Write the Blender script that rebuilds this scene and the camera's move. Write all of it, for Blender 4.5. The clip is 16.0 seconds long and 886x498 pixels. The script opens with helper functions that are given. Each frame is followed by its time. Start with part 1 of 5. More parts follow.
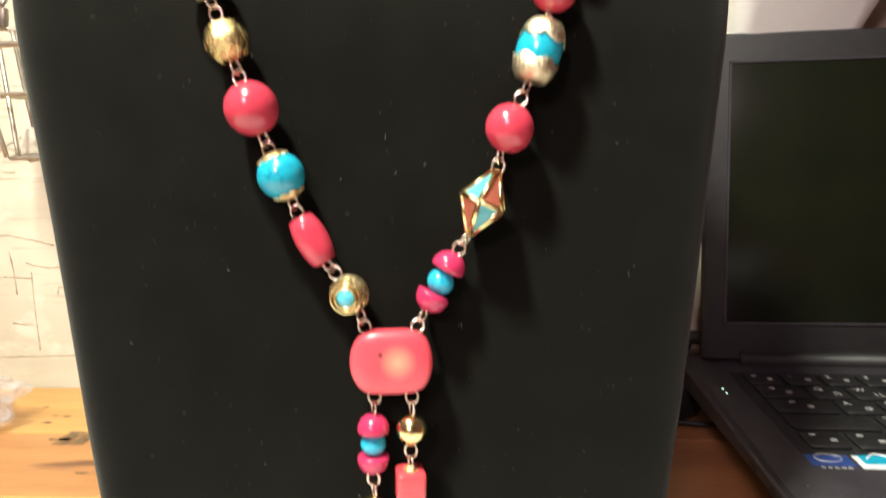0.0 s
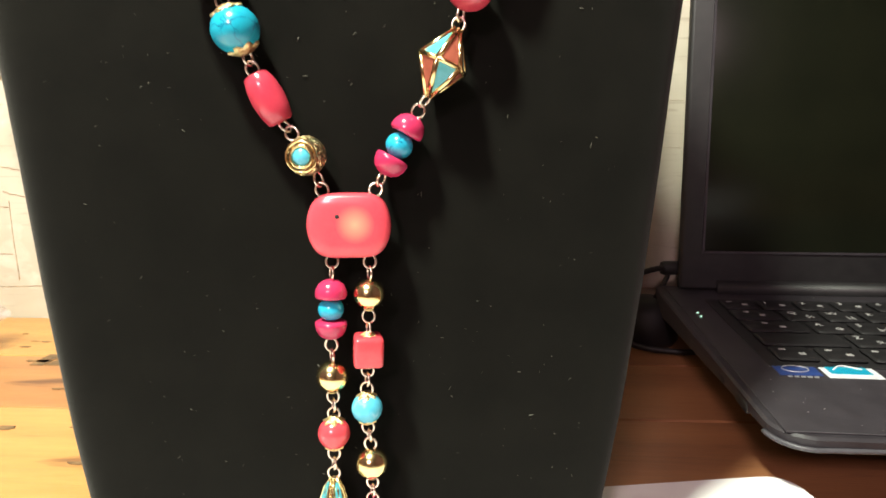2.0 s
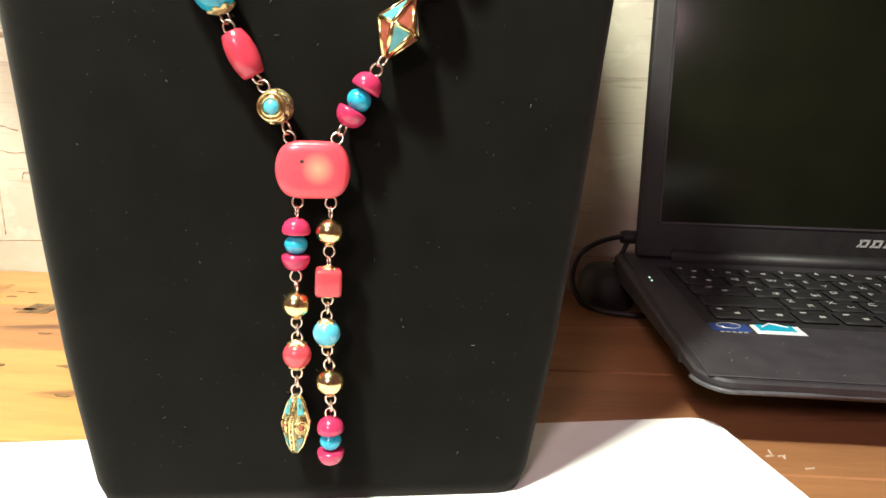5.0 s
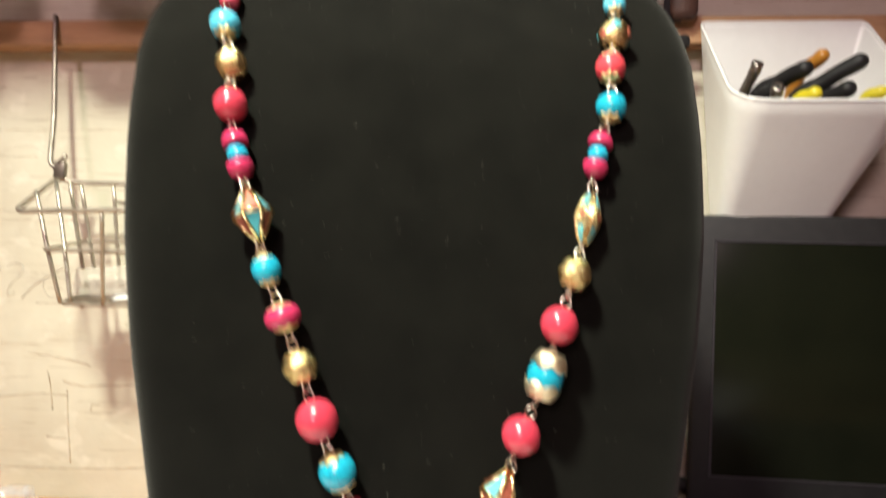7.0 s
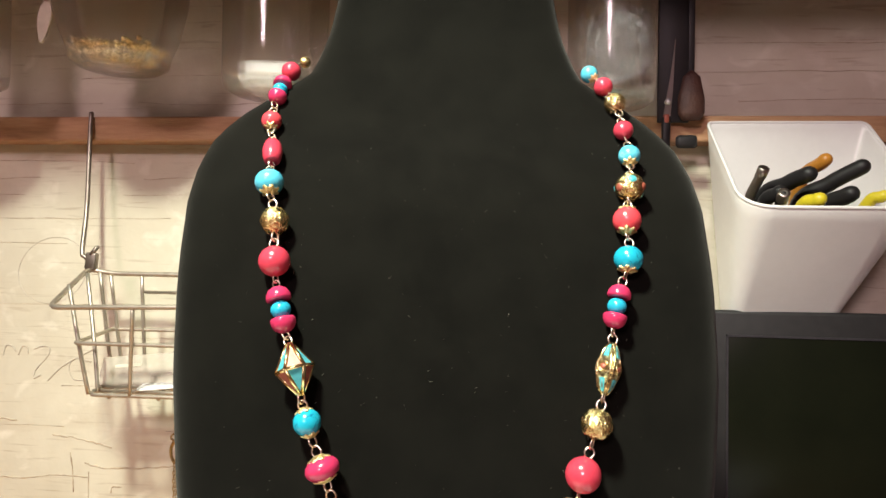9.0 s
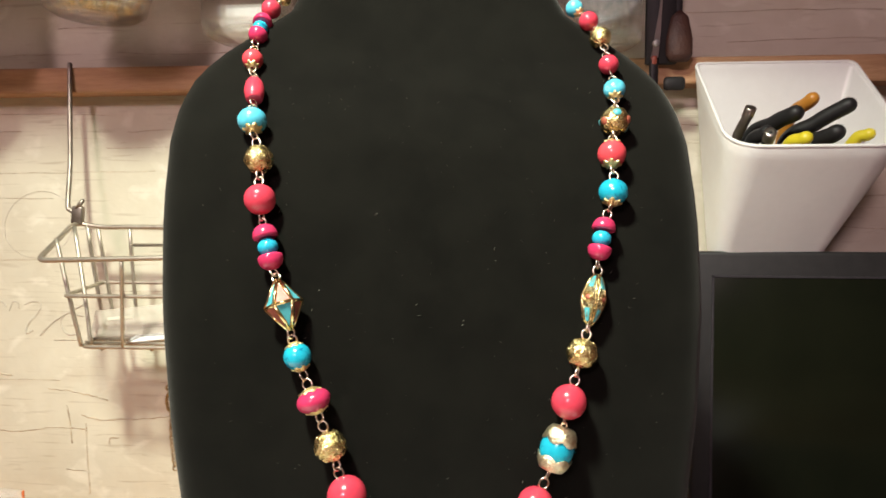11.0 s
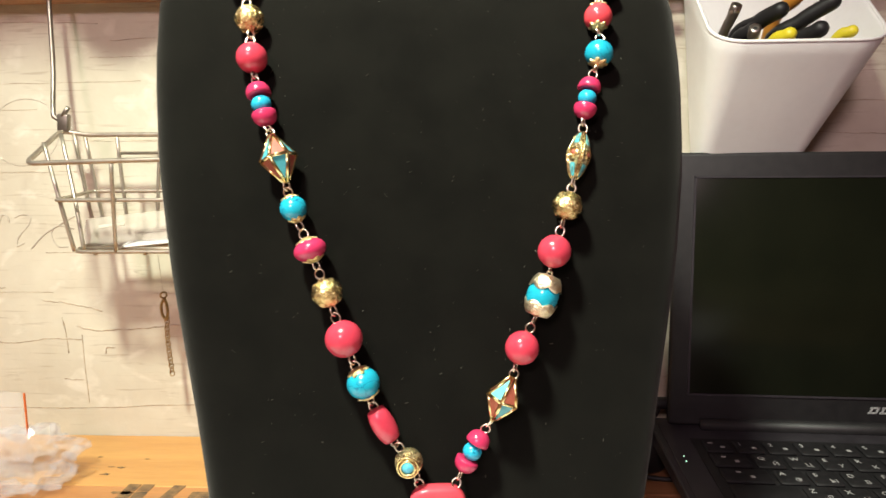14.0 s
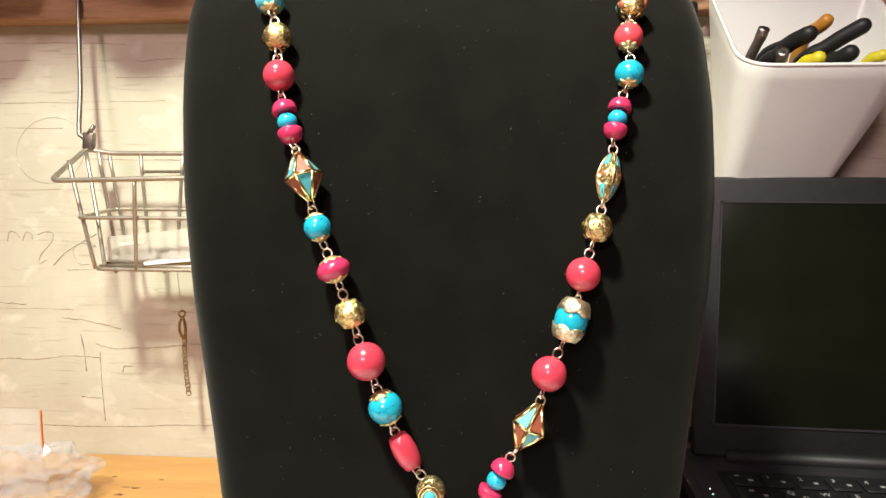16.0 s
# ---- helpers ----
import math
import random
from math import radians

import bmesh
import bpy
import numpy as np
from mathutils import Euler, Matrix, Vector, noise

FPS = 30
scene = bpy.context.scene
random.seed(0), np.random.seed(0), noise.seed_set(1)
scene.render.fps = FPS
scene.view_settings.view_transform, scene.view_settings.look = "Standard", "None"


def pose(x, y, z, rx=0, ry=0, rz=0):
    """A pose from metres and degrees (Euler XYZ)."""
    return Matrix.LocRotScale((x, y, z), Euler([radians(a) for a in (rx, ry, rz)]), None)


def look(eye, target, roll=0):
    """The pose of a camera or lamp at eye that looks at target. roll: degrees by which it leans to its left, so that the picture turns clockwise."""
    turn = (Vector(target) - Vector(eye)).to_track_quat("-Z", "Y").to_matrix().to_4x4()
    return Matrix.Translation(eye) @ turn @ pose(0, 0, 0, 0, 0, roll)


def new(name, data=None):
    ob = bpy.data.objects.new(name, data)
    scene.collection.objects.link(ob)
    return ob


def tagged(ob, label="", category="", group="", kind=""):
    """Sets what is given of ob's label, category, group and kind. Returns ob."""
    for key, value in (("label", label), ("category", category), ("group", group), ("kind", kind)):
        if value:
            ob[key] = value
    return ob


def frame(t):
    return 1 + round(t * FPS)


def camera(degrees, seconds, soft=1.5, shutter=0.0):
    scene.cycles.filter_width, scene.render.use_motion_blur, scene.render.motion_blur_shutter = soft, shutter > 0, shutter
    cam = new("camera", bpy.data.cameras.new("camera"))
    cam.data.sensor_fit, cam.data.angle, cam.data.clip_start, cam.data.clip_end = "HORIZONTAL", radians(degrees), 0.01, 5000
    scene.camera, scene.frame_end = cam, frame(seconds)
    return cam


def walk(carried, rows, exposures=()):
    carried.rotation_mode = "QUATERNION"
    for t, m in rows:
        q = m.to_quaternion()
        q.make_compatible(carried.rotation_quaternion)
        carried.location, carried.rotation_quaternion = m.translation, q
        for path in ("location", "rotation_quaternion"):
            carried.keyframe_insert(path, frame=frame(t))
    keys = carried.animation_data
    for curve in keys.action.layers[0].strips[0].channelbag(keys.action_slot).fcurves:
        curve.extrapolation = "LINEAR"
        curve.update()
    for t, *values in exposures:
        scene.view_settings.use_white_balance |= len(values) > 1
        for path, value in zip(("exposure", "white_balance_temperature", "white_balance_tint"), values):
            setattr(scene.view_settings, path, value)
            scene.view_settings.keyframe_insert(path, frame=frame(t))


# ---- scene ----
cam = camera(68.1, 16.0, shutter=1.0)
PATH = [
    (0, (0.0253, 0.0126, 0.1427), (-0.0679, 1.3102, -0.0111), -1.02),
    (0.5, (0.0266, 0.0131, 0.1325), (-0.0542, 1.3084, -0.0455), -0.72),
    (1, (0.0324, 0.0130, 0.1293), (-0.0612, 1.3032, -0.0777), -1.02),
    (1.5, (0.0328, 0.0146, 0.1209), (-0.0488, 1.2998, -0.1193), -0.44),
    (2, (0.0329, 0.0113, 0.1195), (-0.0474, 1.3007, -0.0974), -0.30),
    (2.5, (0.0365, 0.0015, 0.1184), (-0.0319, 1.2950, -0.0772), -0.16),
    (3, (0.0470, -0.0094, 0.1132), (-0.0156, 1.2731, -0.1463), 1.23),
    (3.5, (0.0437, -0.0123, 0.1068), (0.0093, 1.2745, -0.1364), 0.79),
    (3.7, (0.0436, -0.0120, 0.1088), (0.0021, 1.2721, -0.1469), 1.13),
    (6, (0.0392, -0.0088, 0.1218), (-0.0227, 1.2860, -0.1397), 1.5),
    (6.5, (0.0219, -0.0138, 0.1734), (-0.0566, 1.2865, 0.0348), 1.47),
    (7, (0.0204, -0.0187, 0.2130), (-0.0728, 1.2858, 0.1386), 0.82),
    (7.5, (0.0115, -0.0280, 0.2324), (-0.1202, 1.2751, 0.2063), 1.07),
    (8, (0.0129, -0.0315, 0.2425), (-0.1122, 1.2725, 0.2452), 1.22),
    (8.2, (0.0147, -0.0316, 0.2468), (-0.1038, 1.2729, 0.2602), 1.06),
    (10.3, (0.0124, -0.0298, 0.2454), (-0.0713, 1.2774, 0.2307), 1.28),
    (10.5, (0.0158, -0.0305, 0.2417), (-0.0569, 1.2775, 0.2394), 1.10),
    (10.7, (0.0175, -0.0335, 0.2388), (-0.0895, 1.2735, 0.1730), -1.4),
    (11, (0.0157, -0.0320, 0.2397), (-0.0738, 1.2725, 0.1603), -0.10),
    (11.5, (0.0149, -0.0365, 0.2417), (-0.0500, 1.2691, 0.1562), -0.05),
    (12, (0.0115, -0.0405, 0.2446), (-0.0364, 1.2656, 0.1556), 0.28),
    (12.5, (0.0138, -0.0427, 0.2410), (-0.0367, 1.2601, 0.1137), -0.18),
    (13, (0.0145, -0.0395, 0.2128), (-0.0569, 1.2563, 0.0343), -0.19),
    (13.5, (0.0162, -0.0399, 0.2088), (-0.0442, 1.2564, 0.0298), -0.69),
    (14, (0.0150, -0.0418, 0.2115), (-0.0481, 1.2541, 0.0304), -0.43),
    (14.5, (0.0111, -0.0438, 0.2094), (-0.0604, 1.2528, 0.0365), 0.04),
    (15, (0.0120, -0.0446, 0.2094), (-0.0668, 1.2551, 0.0658), 0.05),
    (15.5, (0.0098, -0.0416, 0.2097), (-0.0798, 1.2583, 0.0748), 0.13),
    (16, (0.0116, -0.0376, 0.2104), (-0.0828, 1.2619, 0.0750), 0.17),
]
walk(cam, [(t, look(eye, target, roll)) for t, eye, target, roll in PATH],
     [(0.0, 0.32), (3.7, 0.40), (5.8, 0.40), (7.0, 0.05), (8.2, 0.0), (10.3, -0.10), (12.5, -0.10), (13.2, 0.02), (14.5, 0.05), (16.0, 0.06)])

# ---- world and light ----
world = bpy.data.worlds.new("room_air")
scene.world = world
world.use_nodes = True
bg = world.node_tree.nodes["Background"]
bg.inputs[0].default_value = (0.75, 0.6, 0.62, 1)
bg.inputs[1].default_value = 0.05


def lamp(name, kind, place, target, energy, colour, size):
    data = bpy.data.lights.new(name, kind)
    data.energy, data.color = energy, colour
    if kind == "AREA":
        data.shape, data.size = "DISK", size
    else:
        data.shadow_soft_size = size
    ob = new(name, data)
    ob.matrix_world = look(place, target)
    return ob


LAMP = (-0.15, -0.10, 0.72)
desk_light = lamp("desk_lamp_light", "SPOT", LAMP, (-0.09, 0.29, 0.05), 47.0, (0.90, 0.95, 0.79), 0.036)
desk_light.data.spot_size, desk_light.data.spot_blend = radians(80), 0.9
# Unseen pink fill disc, added to lift and tint the shadows.
lamp("room_fill_light", "AREA", (-0.45, -1.60, 1.12), (0.1, 0.4, 0.25), 20.0, (1.0, 0.71, 0.77), 0.34)

# ---- materials ----


def material(name, colour, rough=0.5, metal=0.0, second=None, scale=40.0, mix=0.5, bump=0.0, bump_scale=200.0, coat=0.0, detail=5.0, stretch=(1, 1, 1), spec=0.5):
    """Principled material with two-scale noise between two colours and fine bump, in object metres."""
    m = bpy.data.materials.new(name)
    m.use_nodes = True
    n, l = m.node_tree.nodes, m.node_tree.links
    b = n["Principled BSDF"]
    b.inputs["Roughness"].default_value, b.inputs["Metallic"].default_value = rough, metal
    b.inputs["Coat Weight"].default_value = coat
    b.inputs["Specular IOR Level"].default_value = spec
    c2 = second or tuple(0.8 * c for c in colour)
    tc = n.new("ShaderNodeTexCoord")
    mp = n.new("ShaderNodeMapping")
    mp.inputs["Scale"].default_value = stretch
    l.new(tc.outputs["Object"], mp.inputs[0])
    a = n.new("ShaderNodeTexNoise")
    a.inputs["Scale"].default_value, a.inputs["Detail"].default_value = scale, detail
    l.new(mp.outputs[0], a.inputs["Vector"])
    f = n.new("ShaderNodeTexNoise")
    f.inputs["Scale"].default_value, f.inputs["Detail"].default_value = scale * 7, 3
    l.new(mp.outputs[0], f.inputs["Vector"])
    add = n.new("ShaderNodeMath")
    add.operation = "MULTIPLY_ADD"
    add.inputs[1].default_value = 0.35
    l.new(f.outputs[0], add.inputs[0])
    l.new(a.outputs[0], add.inputs[2])
    ramp = n.new("ShaderNodeMapRange")
    ramp.inputs[1].default_value, ramp.inputs[2].default_value = 0.67 - 0.3 * mix - 0.02, 0.67 + 0.3 * mix
    l.new(add.outputs[0], ramp.inputs[0])
    mx = n.new("ShaderNodeMix")
    mx.data_type = "RGBA"
    l.new(ramp.outputs[0], mx.inputs[0])
    mx.inputs[6].default_value, mx.inputs[7].default_value = (*colour, 1), (*c2, 1)
    l.new(mx.outputs[2], b.inputs["Base Color"])
    if bump:
        t = n.new("ShaderNodeTexNoise")
        t.inputs["Scale"].default_value, t.inputs["Detail"].default_value = bump_scale, 4
        l.new(mp.outputs[0], t.inputs["Vector"])
        bp = n.new("ShaderNodeBump")
        bp.inputs["Strength"].default_value, bp.inputs["Distance"].default_value = bump, 0.002
        l.new(t.outputs[0], bp.inputs["Height"])
        l.new(bp.outputs[0], b.inputs["Normal"])
    return m


VELVET = material("black_velvet", (0.0034, 0.0032, 0.0025), 0.95, second=(0.0052, 0.0049, 0.0038), scale=60, bump=0.14, bump_scale=6000, spec=0.04)
VELVET.node_tree.nodes["Principled BSDF"].inputs["Sheen Weight"].default_value = 0.11
VELVET.node_tree.nodes["Principled BSDF"].inputs["Sheen Roughness"].default_value = 0.5
VELVET.node_tree.nodes["Principled BSDF"].inputs["Sheen Tint"].default_value = (0.78, 0.75, 0.70, 1)
LINT = material("grey_lint", (0.16, 0.15, 0.12), 0.9)
PINK = material("magenta_stone", (0.56, 0.038, 0.115), 0.20, second=(0.46, 0.026, 0.09), scale=250, mix=0.9, coat=0.25)
RED = material("coral_red_stone", (0.60, 0.055, 0.088), 0.20, second=(0.51, 0.038, 0.070), scale=260, mix=0.9, coat=0.25)
CORAL = material("orange_red_coral", (0.72, 0.075, 0.090), 0.2, second=(0.64, 0.055, 0.075), scale=220, mix=0.9, coat=0.4)
BLUE = material("turquoise_blue_stone", (0.016, 0.39, 0.53), 0.22, second=(0.010, 0.31, 0.45), scale=300, mix=0.8, coat=0.4)
SKY = material("pale_turquoise_stone", (0.11, 0.52, 0.68), 0.26, second=(0.07, 0.42, 0.58), scale=320, mix=0.9, coat=0.3)
SPACER = material("light_turquoise_stone", (0.03, 0.42, 0.60), 0.2, second=(0.015, 0.33, 0.50), scale=350, mix=0.7, coat=0.4)
GOLD = material("polished_gold", (0.98, 0.80, 0.40), 0.20, 1.0, second=(0.94, 0.74, 0.34), scale=300)
PALEGOLD = material("pale_matt_gold", (0.96, 0.87, 0.66), 0.40, 1.0, second=(0.80, 0.64, 0.38), scale=700, mix=0.6, bump=0.4, bump_scale=1200)
CAPGOLD = material("satin_gold", (0.97, 0.79, 0.42), 0.42, 1.0, second=(0.86, 0.64, 0.28), scale=900, bump=0.4, bump_scale=1500)
FILIGREE = material("antique_gold", (0.92, 0.76, 0.40), 0.27, 1.0, second=(0.56, 0.41, 0.15), scale=700, mix=0.45, bump=0.5, bump_scale=900)
ANTIQUE = material("dark_antique_gold", (0.72, 0.60, 0.34), 0.3, 1.0, second=(0.16, 0.115, 0.05), scale=900, mix=0.35, bump=0.8, bump_scale=1100)
WIRE = material("rose_gold_wire", (0.95, 0.80, 0.66), 0.26, 1.0)
BRICK = material("terracotta_inlay", (0.38, 0.105, 0.065), 0.36, second=(0.29, 0.075, 0.045), scale=400, coat=0.3)
TEAL = material("teal_inlay", (0.06, 0.36, 0.40), 0.28, second=(0.10, 0.44, 0.50), scale=400, coat=0.3)
PAPER = material("white_paper", (0.82, 0.82, 0.81), 0.75, second=(0.78, 0.78, 0.77), scale=20)
STEEL = material("grey_steel_wire", (0.56, 0.51, 0.43), 0.42, 0.85, second=(0.42, 0.37, 0.30), scale=120, mix=0.6)
IRON = material("dark_iron_wire", (0.30, 0.26, 0.22), 0.42, 0.85, second=(0.20, 0.17, 0.14), scale=120)
BRONZE = material("antique_bronze", (0.46, 0.32, 0.14), 0.33, 1.0, second=(0.22, 0.14, 0.06), scale=600)
PLASTIC = material("white_plastic", (0.80, 0.79, 0.78), 0.38, second=(0.76, 0.75, 0.74), scale=30, bump=0.03, bump_scale=500)
BLACKPL = material("black_plastic", (0.011, 0.0105, 0.011), 0.5, spec=0.35, second=(0.016, 0.015, 0.0155), scale=150, bump=0.05, bump_scale=1500)
DECK = material("dark_laptop_plastic", (0.024, 0.021, 0.025), 0.46, spec=0.4, second=(0.034, 0.030, 0.035), scale=90, bump=0.08, bump_scale=3000)
EDGE = material("pale_grey_plastic", (0.075, 0.072, 0.082), 0.45, second=(0.05, 0.048, 0.055), scale=120)
KEY = material("black_key_plastic", (0.010, 0.0095, 0.010), 0.55, spec=0.3, second=(0.016, 0.015, 0.016), scale=200)
SCREEN = material("black_glossy_screen", (0.006, 0.007, 0.004), 0.20, second=(0.008, 0.009, 0.005), scale=30, spec=0.16)
LEGEND = material("white_key_print", (0.36, 0.36, 0.35), 0.6)
SILVER = material("silver_print", (0.60, 0.60, 0.60), 0.35, 0.5)
NAVY = material("blue_sticker", (0.02, 0.045, 0.17), 0.3, second=(0.03, 0.06, 0.22), scale=200)
WHITEST = material("white_sticker", (0.75, 0.78, 0.80), 0.35)
CYAN = material("cyan_print", (0.01, 0.33, 0.50), 0.35)
RAILWOOD = material("raw_rail_wood", (0.48, 0.28, 0.15), 0.65, second=(0.26, 0.125, 0.06), scale=9, mix=0.7, bump=0.35, bump_scale=160, stretch=(1, 8, 8))
SHELFWOOD = material("stained_shelf_wood", (0.14, 0.065, 0.032), 0.6, second=(0.085, 0.038, 0.02), scale=7, mix=0.8, bump=0.3, bump_scale=120, stretch=(1, 9, 9))
# Colour of the added room shell, chosen for its pink bounce.
BOUNCE = material("mauve_bounce_paint", (0.42, 0.33, 0.33), 0.9, second=(0.38, 0.30, 0.30), scale=3)
ORANGE = material("amber_plastic", (0.50, 0.21, 0.03), 0.35)
YELLOW = material("yellow_plastic", (0.75, 0.62, 0.03), 0.4)
METALPEN = material("brushed_pen_metal", (0.55, 0.5, 0.45), 0.3, 1.0)
RUBBER = material("black_cable_rubber", (0.014, 0.012, 0.012), 0.55)
INKM = material("dark_stencil_ink", (0.09, 0.06, 0.035), 0.7, second=(0.30, 0.17, 0.07), scale=110, mix=0.5)
SCRAWLINK = material("faded_script_ink", (0.40, 0.35, 0.28), 0.9, second=(0.55, 0.50, 0.42), scale=120, mix=0.6)
CRACKM = material("crack_brown", (0.30, 0.23, 0.16), 0.95, second=(0.55, 0.47, 0.36), scale=160, mix=0.5)
LEDM = material("led_lens", (0.6, 0.9, 0.7), 0.4)
LEDM.node_tree.nodes["Principled BSDF"].inputs["Emission Color"].default_value = (0.5, 1.0, 0.7, 1)
LEDM.node_tree.nodes["Principled BSDF"].inputs["Emission Strength"].default_value = 1.5


def veined(m, colour, scale, width, amount):
    """Fine broken dark veins, as in dyed turquoise; each bead takes another piece of the pattern."""
    n, l = m.node_tree.nodes, m.node_tree.links
    b = n["Principled BSDF"]
    src = b.inputs["Base Color"].links[0].from_socket
    tc, info = n.new("ShaderNodeTexCoord"), n.new("ShaderNodeObjectInfo")
    shift = n.new("ShaderNodeVectorMath")
    shift.operation = "ADD"
    l.new(tc.outputs["Object"], shift.inputs[0])
    l.new(info.outputs["Random"], shift.inputs[1])
    bend = n.new("ShaderNodeTexNoise")
    bend.inputs["Scale"].default_value = scale * 1.6
    l.new(shift.outputs[0], bend.inputs["Vector"])
    warp = n.new("ShaderNodeVectorMath")
    warp.operation = "MULTIPLY_ADD"
    warp.inputs[1].default_value = (0.7 / scale,) * 3
    l.new(bend.outputs[1], warp.inputs[0])
    l.new(shift.outputs[0], warp.inputs[2])
    v = n.new("ShaderNodeTexVoronoi")
    v.feature = "DISTANCE_TO_EDGE"
    v.inputs["Scale"].default_value = scale
    l.new(warp.outputs[0], v.inputs["Vector"])
    r = n.new("ShaderNodeMapRange")
    r.inputs[1].default_value, r.inputs[2].default_value, r.inputs[3].default_value, r.inputs[4].default_value = 0.0, width, amount, 0.0
    l.new(v.outputs["Distance"], r.inputs[0])
    gate = n.new("ShaderNodeTexNoise")
    gate.inputs["Scale"].default_value = scale * 0.9
    l.new(shift.outputs[0], gate.inputs["Vector"])
    g = n.new("ShaderNodeMapRange")
    g.inputs[1].default_value, g.inputs[2].default_value = 0.48, 0.60
    l.new(gate.outputs[0], g.inputs[0])
    mul = n.new("ShaderNodeMath")
    mul.operation = "MULTIPLY"
    l.new(r.outputs[0], mul.inputs[0])
    l.new(g.outputs[0], mul.inputs[1])
    mx = n.new("ShaderNodeMix")
    mx.data_type = "RGBA"
    mx.inputs[7].default_value = (*colour, 1)
    l.new(mul.outputs[0], mx.inputs[0])
    l.new(src, mx.inputs[6])
    l.new(mx.outputs[2], b.inputs["Base Color"])


veined(BLUE, (0.004, 0.10, 0.20), 260, 0.05, 0.85)
veined(SPACER, (0.004, 0.09, 0.16), 330, 0.06, 0.9)
veined(SKY, (0.30, 0.68, 0.80), 200, 0.10, 0.6)


def clear(name, colour, rough, alpha):
    m = bpy.data.materials.new(name)
    m.use_nodes = True
    b = m.node_tree.nodes["Principled BSDF"]
    b.inputs["Base Color"].default_value = (*colour, 1)
    b.inputs["Roughness"].default_value, b.inputs["Transmission Weight"].default_value = rough, 1.0
    b.inputs["IOR"].default_value = alpha
    return m


GLASS = clear("jar_glass", (0.93, 0.95, 0.90), 0.07, 1.45)


def thin_glass(m):
    """Let part of the light straight through, as a thin jar wall does."""
    n, l = m.node_tree.nodes, m.node_tree.links
    see = n.new("ShaderNodeBsdfTransparent")
    mix = n.new("ShaderNodeMixShader")
    mix.inputs[0].default_value = 0.50
    l.new(see.outputs[0], mix.inputs[1])
    l.new(n["Principled BSDF"].outputs[0], mix.inputs[2])
    l.new(mix.outputs[0], n["Material Output"].inputs[0])


thin_glass(GLASS)
FILM = material("clear_bag_film", (0.70, 0.70, 0.74), 0.07, second=(0.60, 0.60, 0.65), scale=40, coat=0.6)
FILM.node_tree.nodes["Principled BSDF"].inputs["Alpha"].default_value = 0.22
THINFILM = material("thin_clear_film", (0.85, 0.85, 0.87), 0.15, second=(0.75, 0.75, 0.78), scale=40)
THINFILM.node_tree.nodes["Principled BSDF"].inputs["Alpha"].default_value = 0.13


def wood_table(name="varnished_table_wood", pale=(0.68, 0.35, 0.10), deep=(0.44, 0.19, 0.055), knot=(0.17, 0.065, 0.025)):
    """Varnished boards: long grain along x, amber to dark red-brown, with dark knots and wear."""
    m = material(name, pale, 0.42, second=deep, scale=5, mix=0.9, bump=0.12, bump_scale=90, coat=0.15, stretch=(1.2, 9, 1))
    n, l = m.node_tree.nodes, m.node_tree.links
    b = n["Principled BSDF"]
    src = b.inputs["Base Color"].links[0].from_socket
    tc = n.new("ShaderNodeTexCoord")
    mp = n.new("ShaderNodeMapping")
    mp.inputs["Scale"].default_value = (5, 30, 1)
    l.new(tc.outputs["Object"], mp.inputs[0])
    k = n.new("ShaderNodeTexNoise")
    k.inputs["Scale"].default_value, k.inputs["Detail"].default_value, k.inputs["Distortion"].default_value = 1.6, 6, 0.6
    l.new(mp.outputs[0], k.inputs["Vector"])
    r = n.new("ShaderNodeMapRange")
    r.inputs[1].default_value, r.inputs[2].default_value = 0.60, 0.72
    l.new(k.outputs[0], r.inputs[0])
    mx = n.new("ShaderNodeMix")
    mx.data_type = "RGBA"
    mx.inputs[7].default_value = (*knot, 1)
    l.new(r.outputs[0], mx.inputs[0])
    l.new(src, mx.inputs[6])
    l.new(mx.outputs[2], b.inputs["Base Color"])
    return m


TABLE = wood_table()
AMBER = wood_table("amber_board", (0.66, 0.36, 0.11), (0.48, 0.22, 0.062), (0.24, 0.10, 0.035))
RUSSET = wood_table("russet_board", (0.35, 0.158, 0.066), (0.21, 0.087, 0.040), (0.10, 0.040, 0.022))
TOFFEE = wood_table("toffee_board", (0.56, 0.26, 0.085), (0.36, 0.145, 0.05), (0.15, 0.055, 0.022))


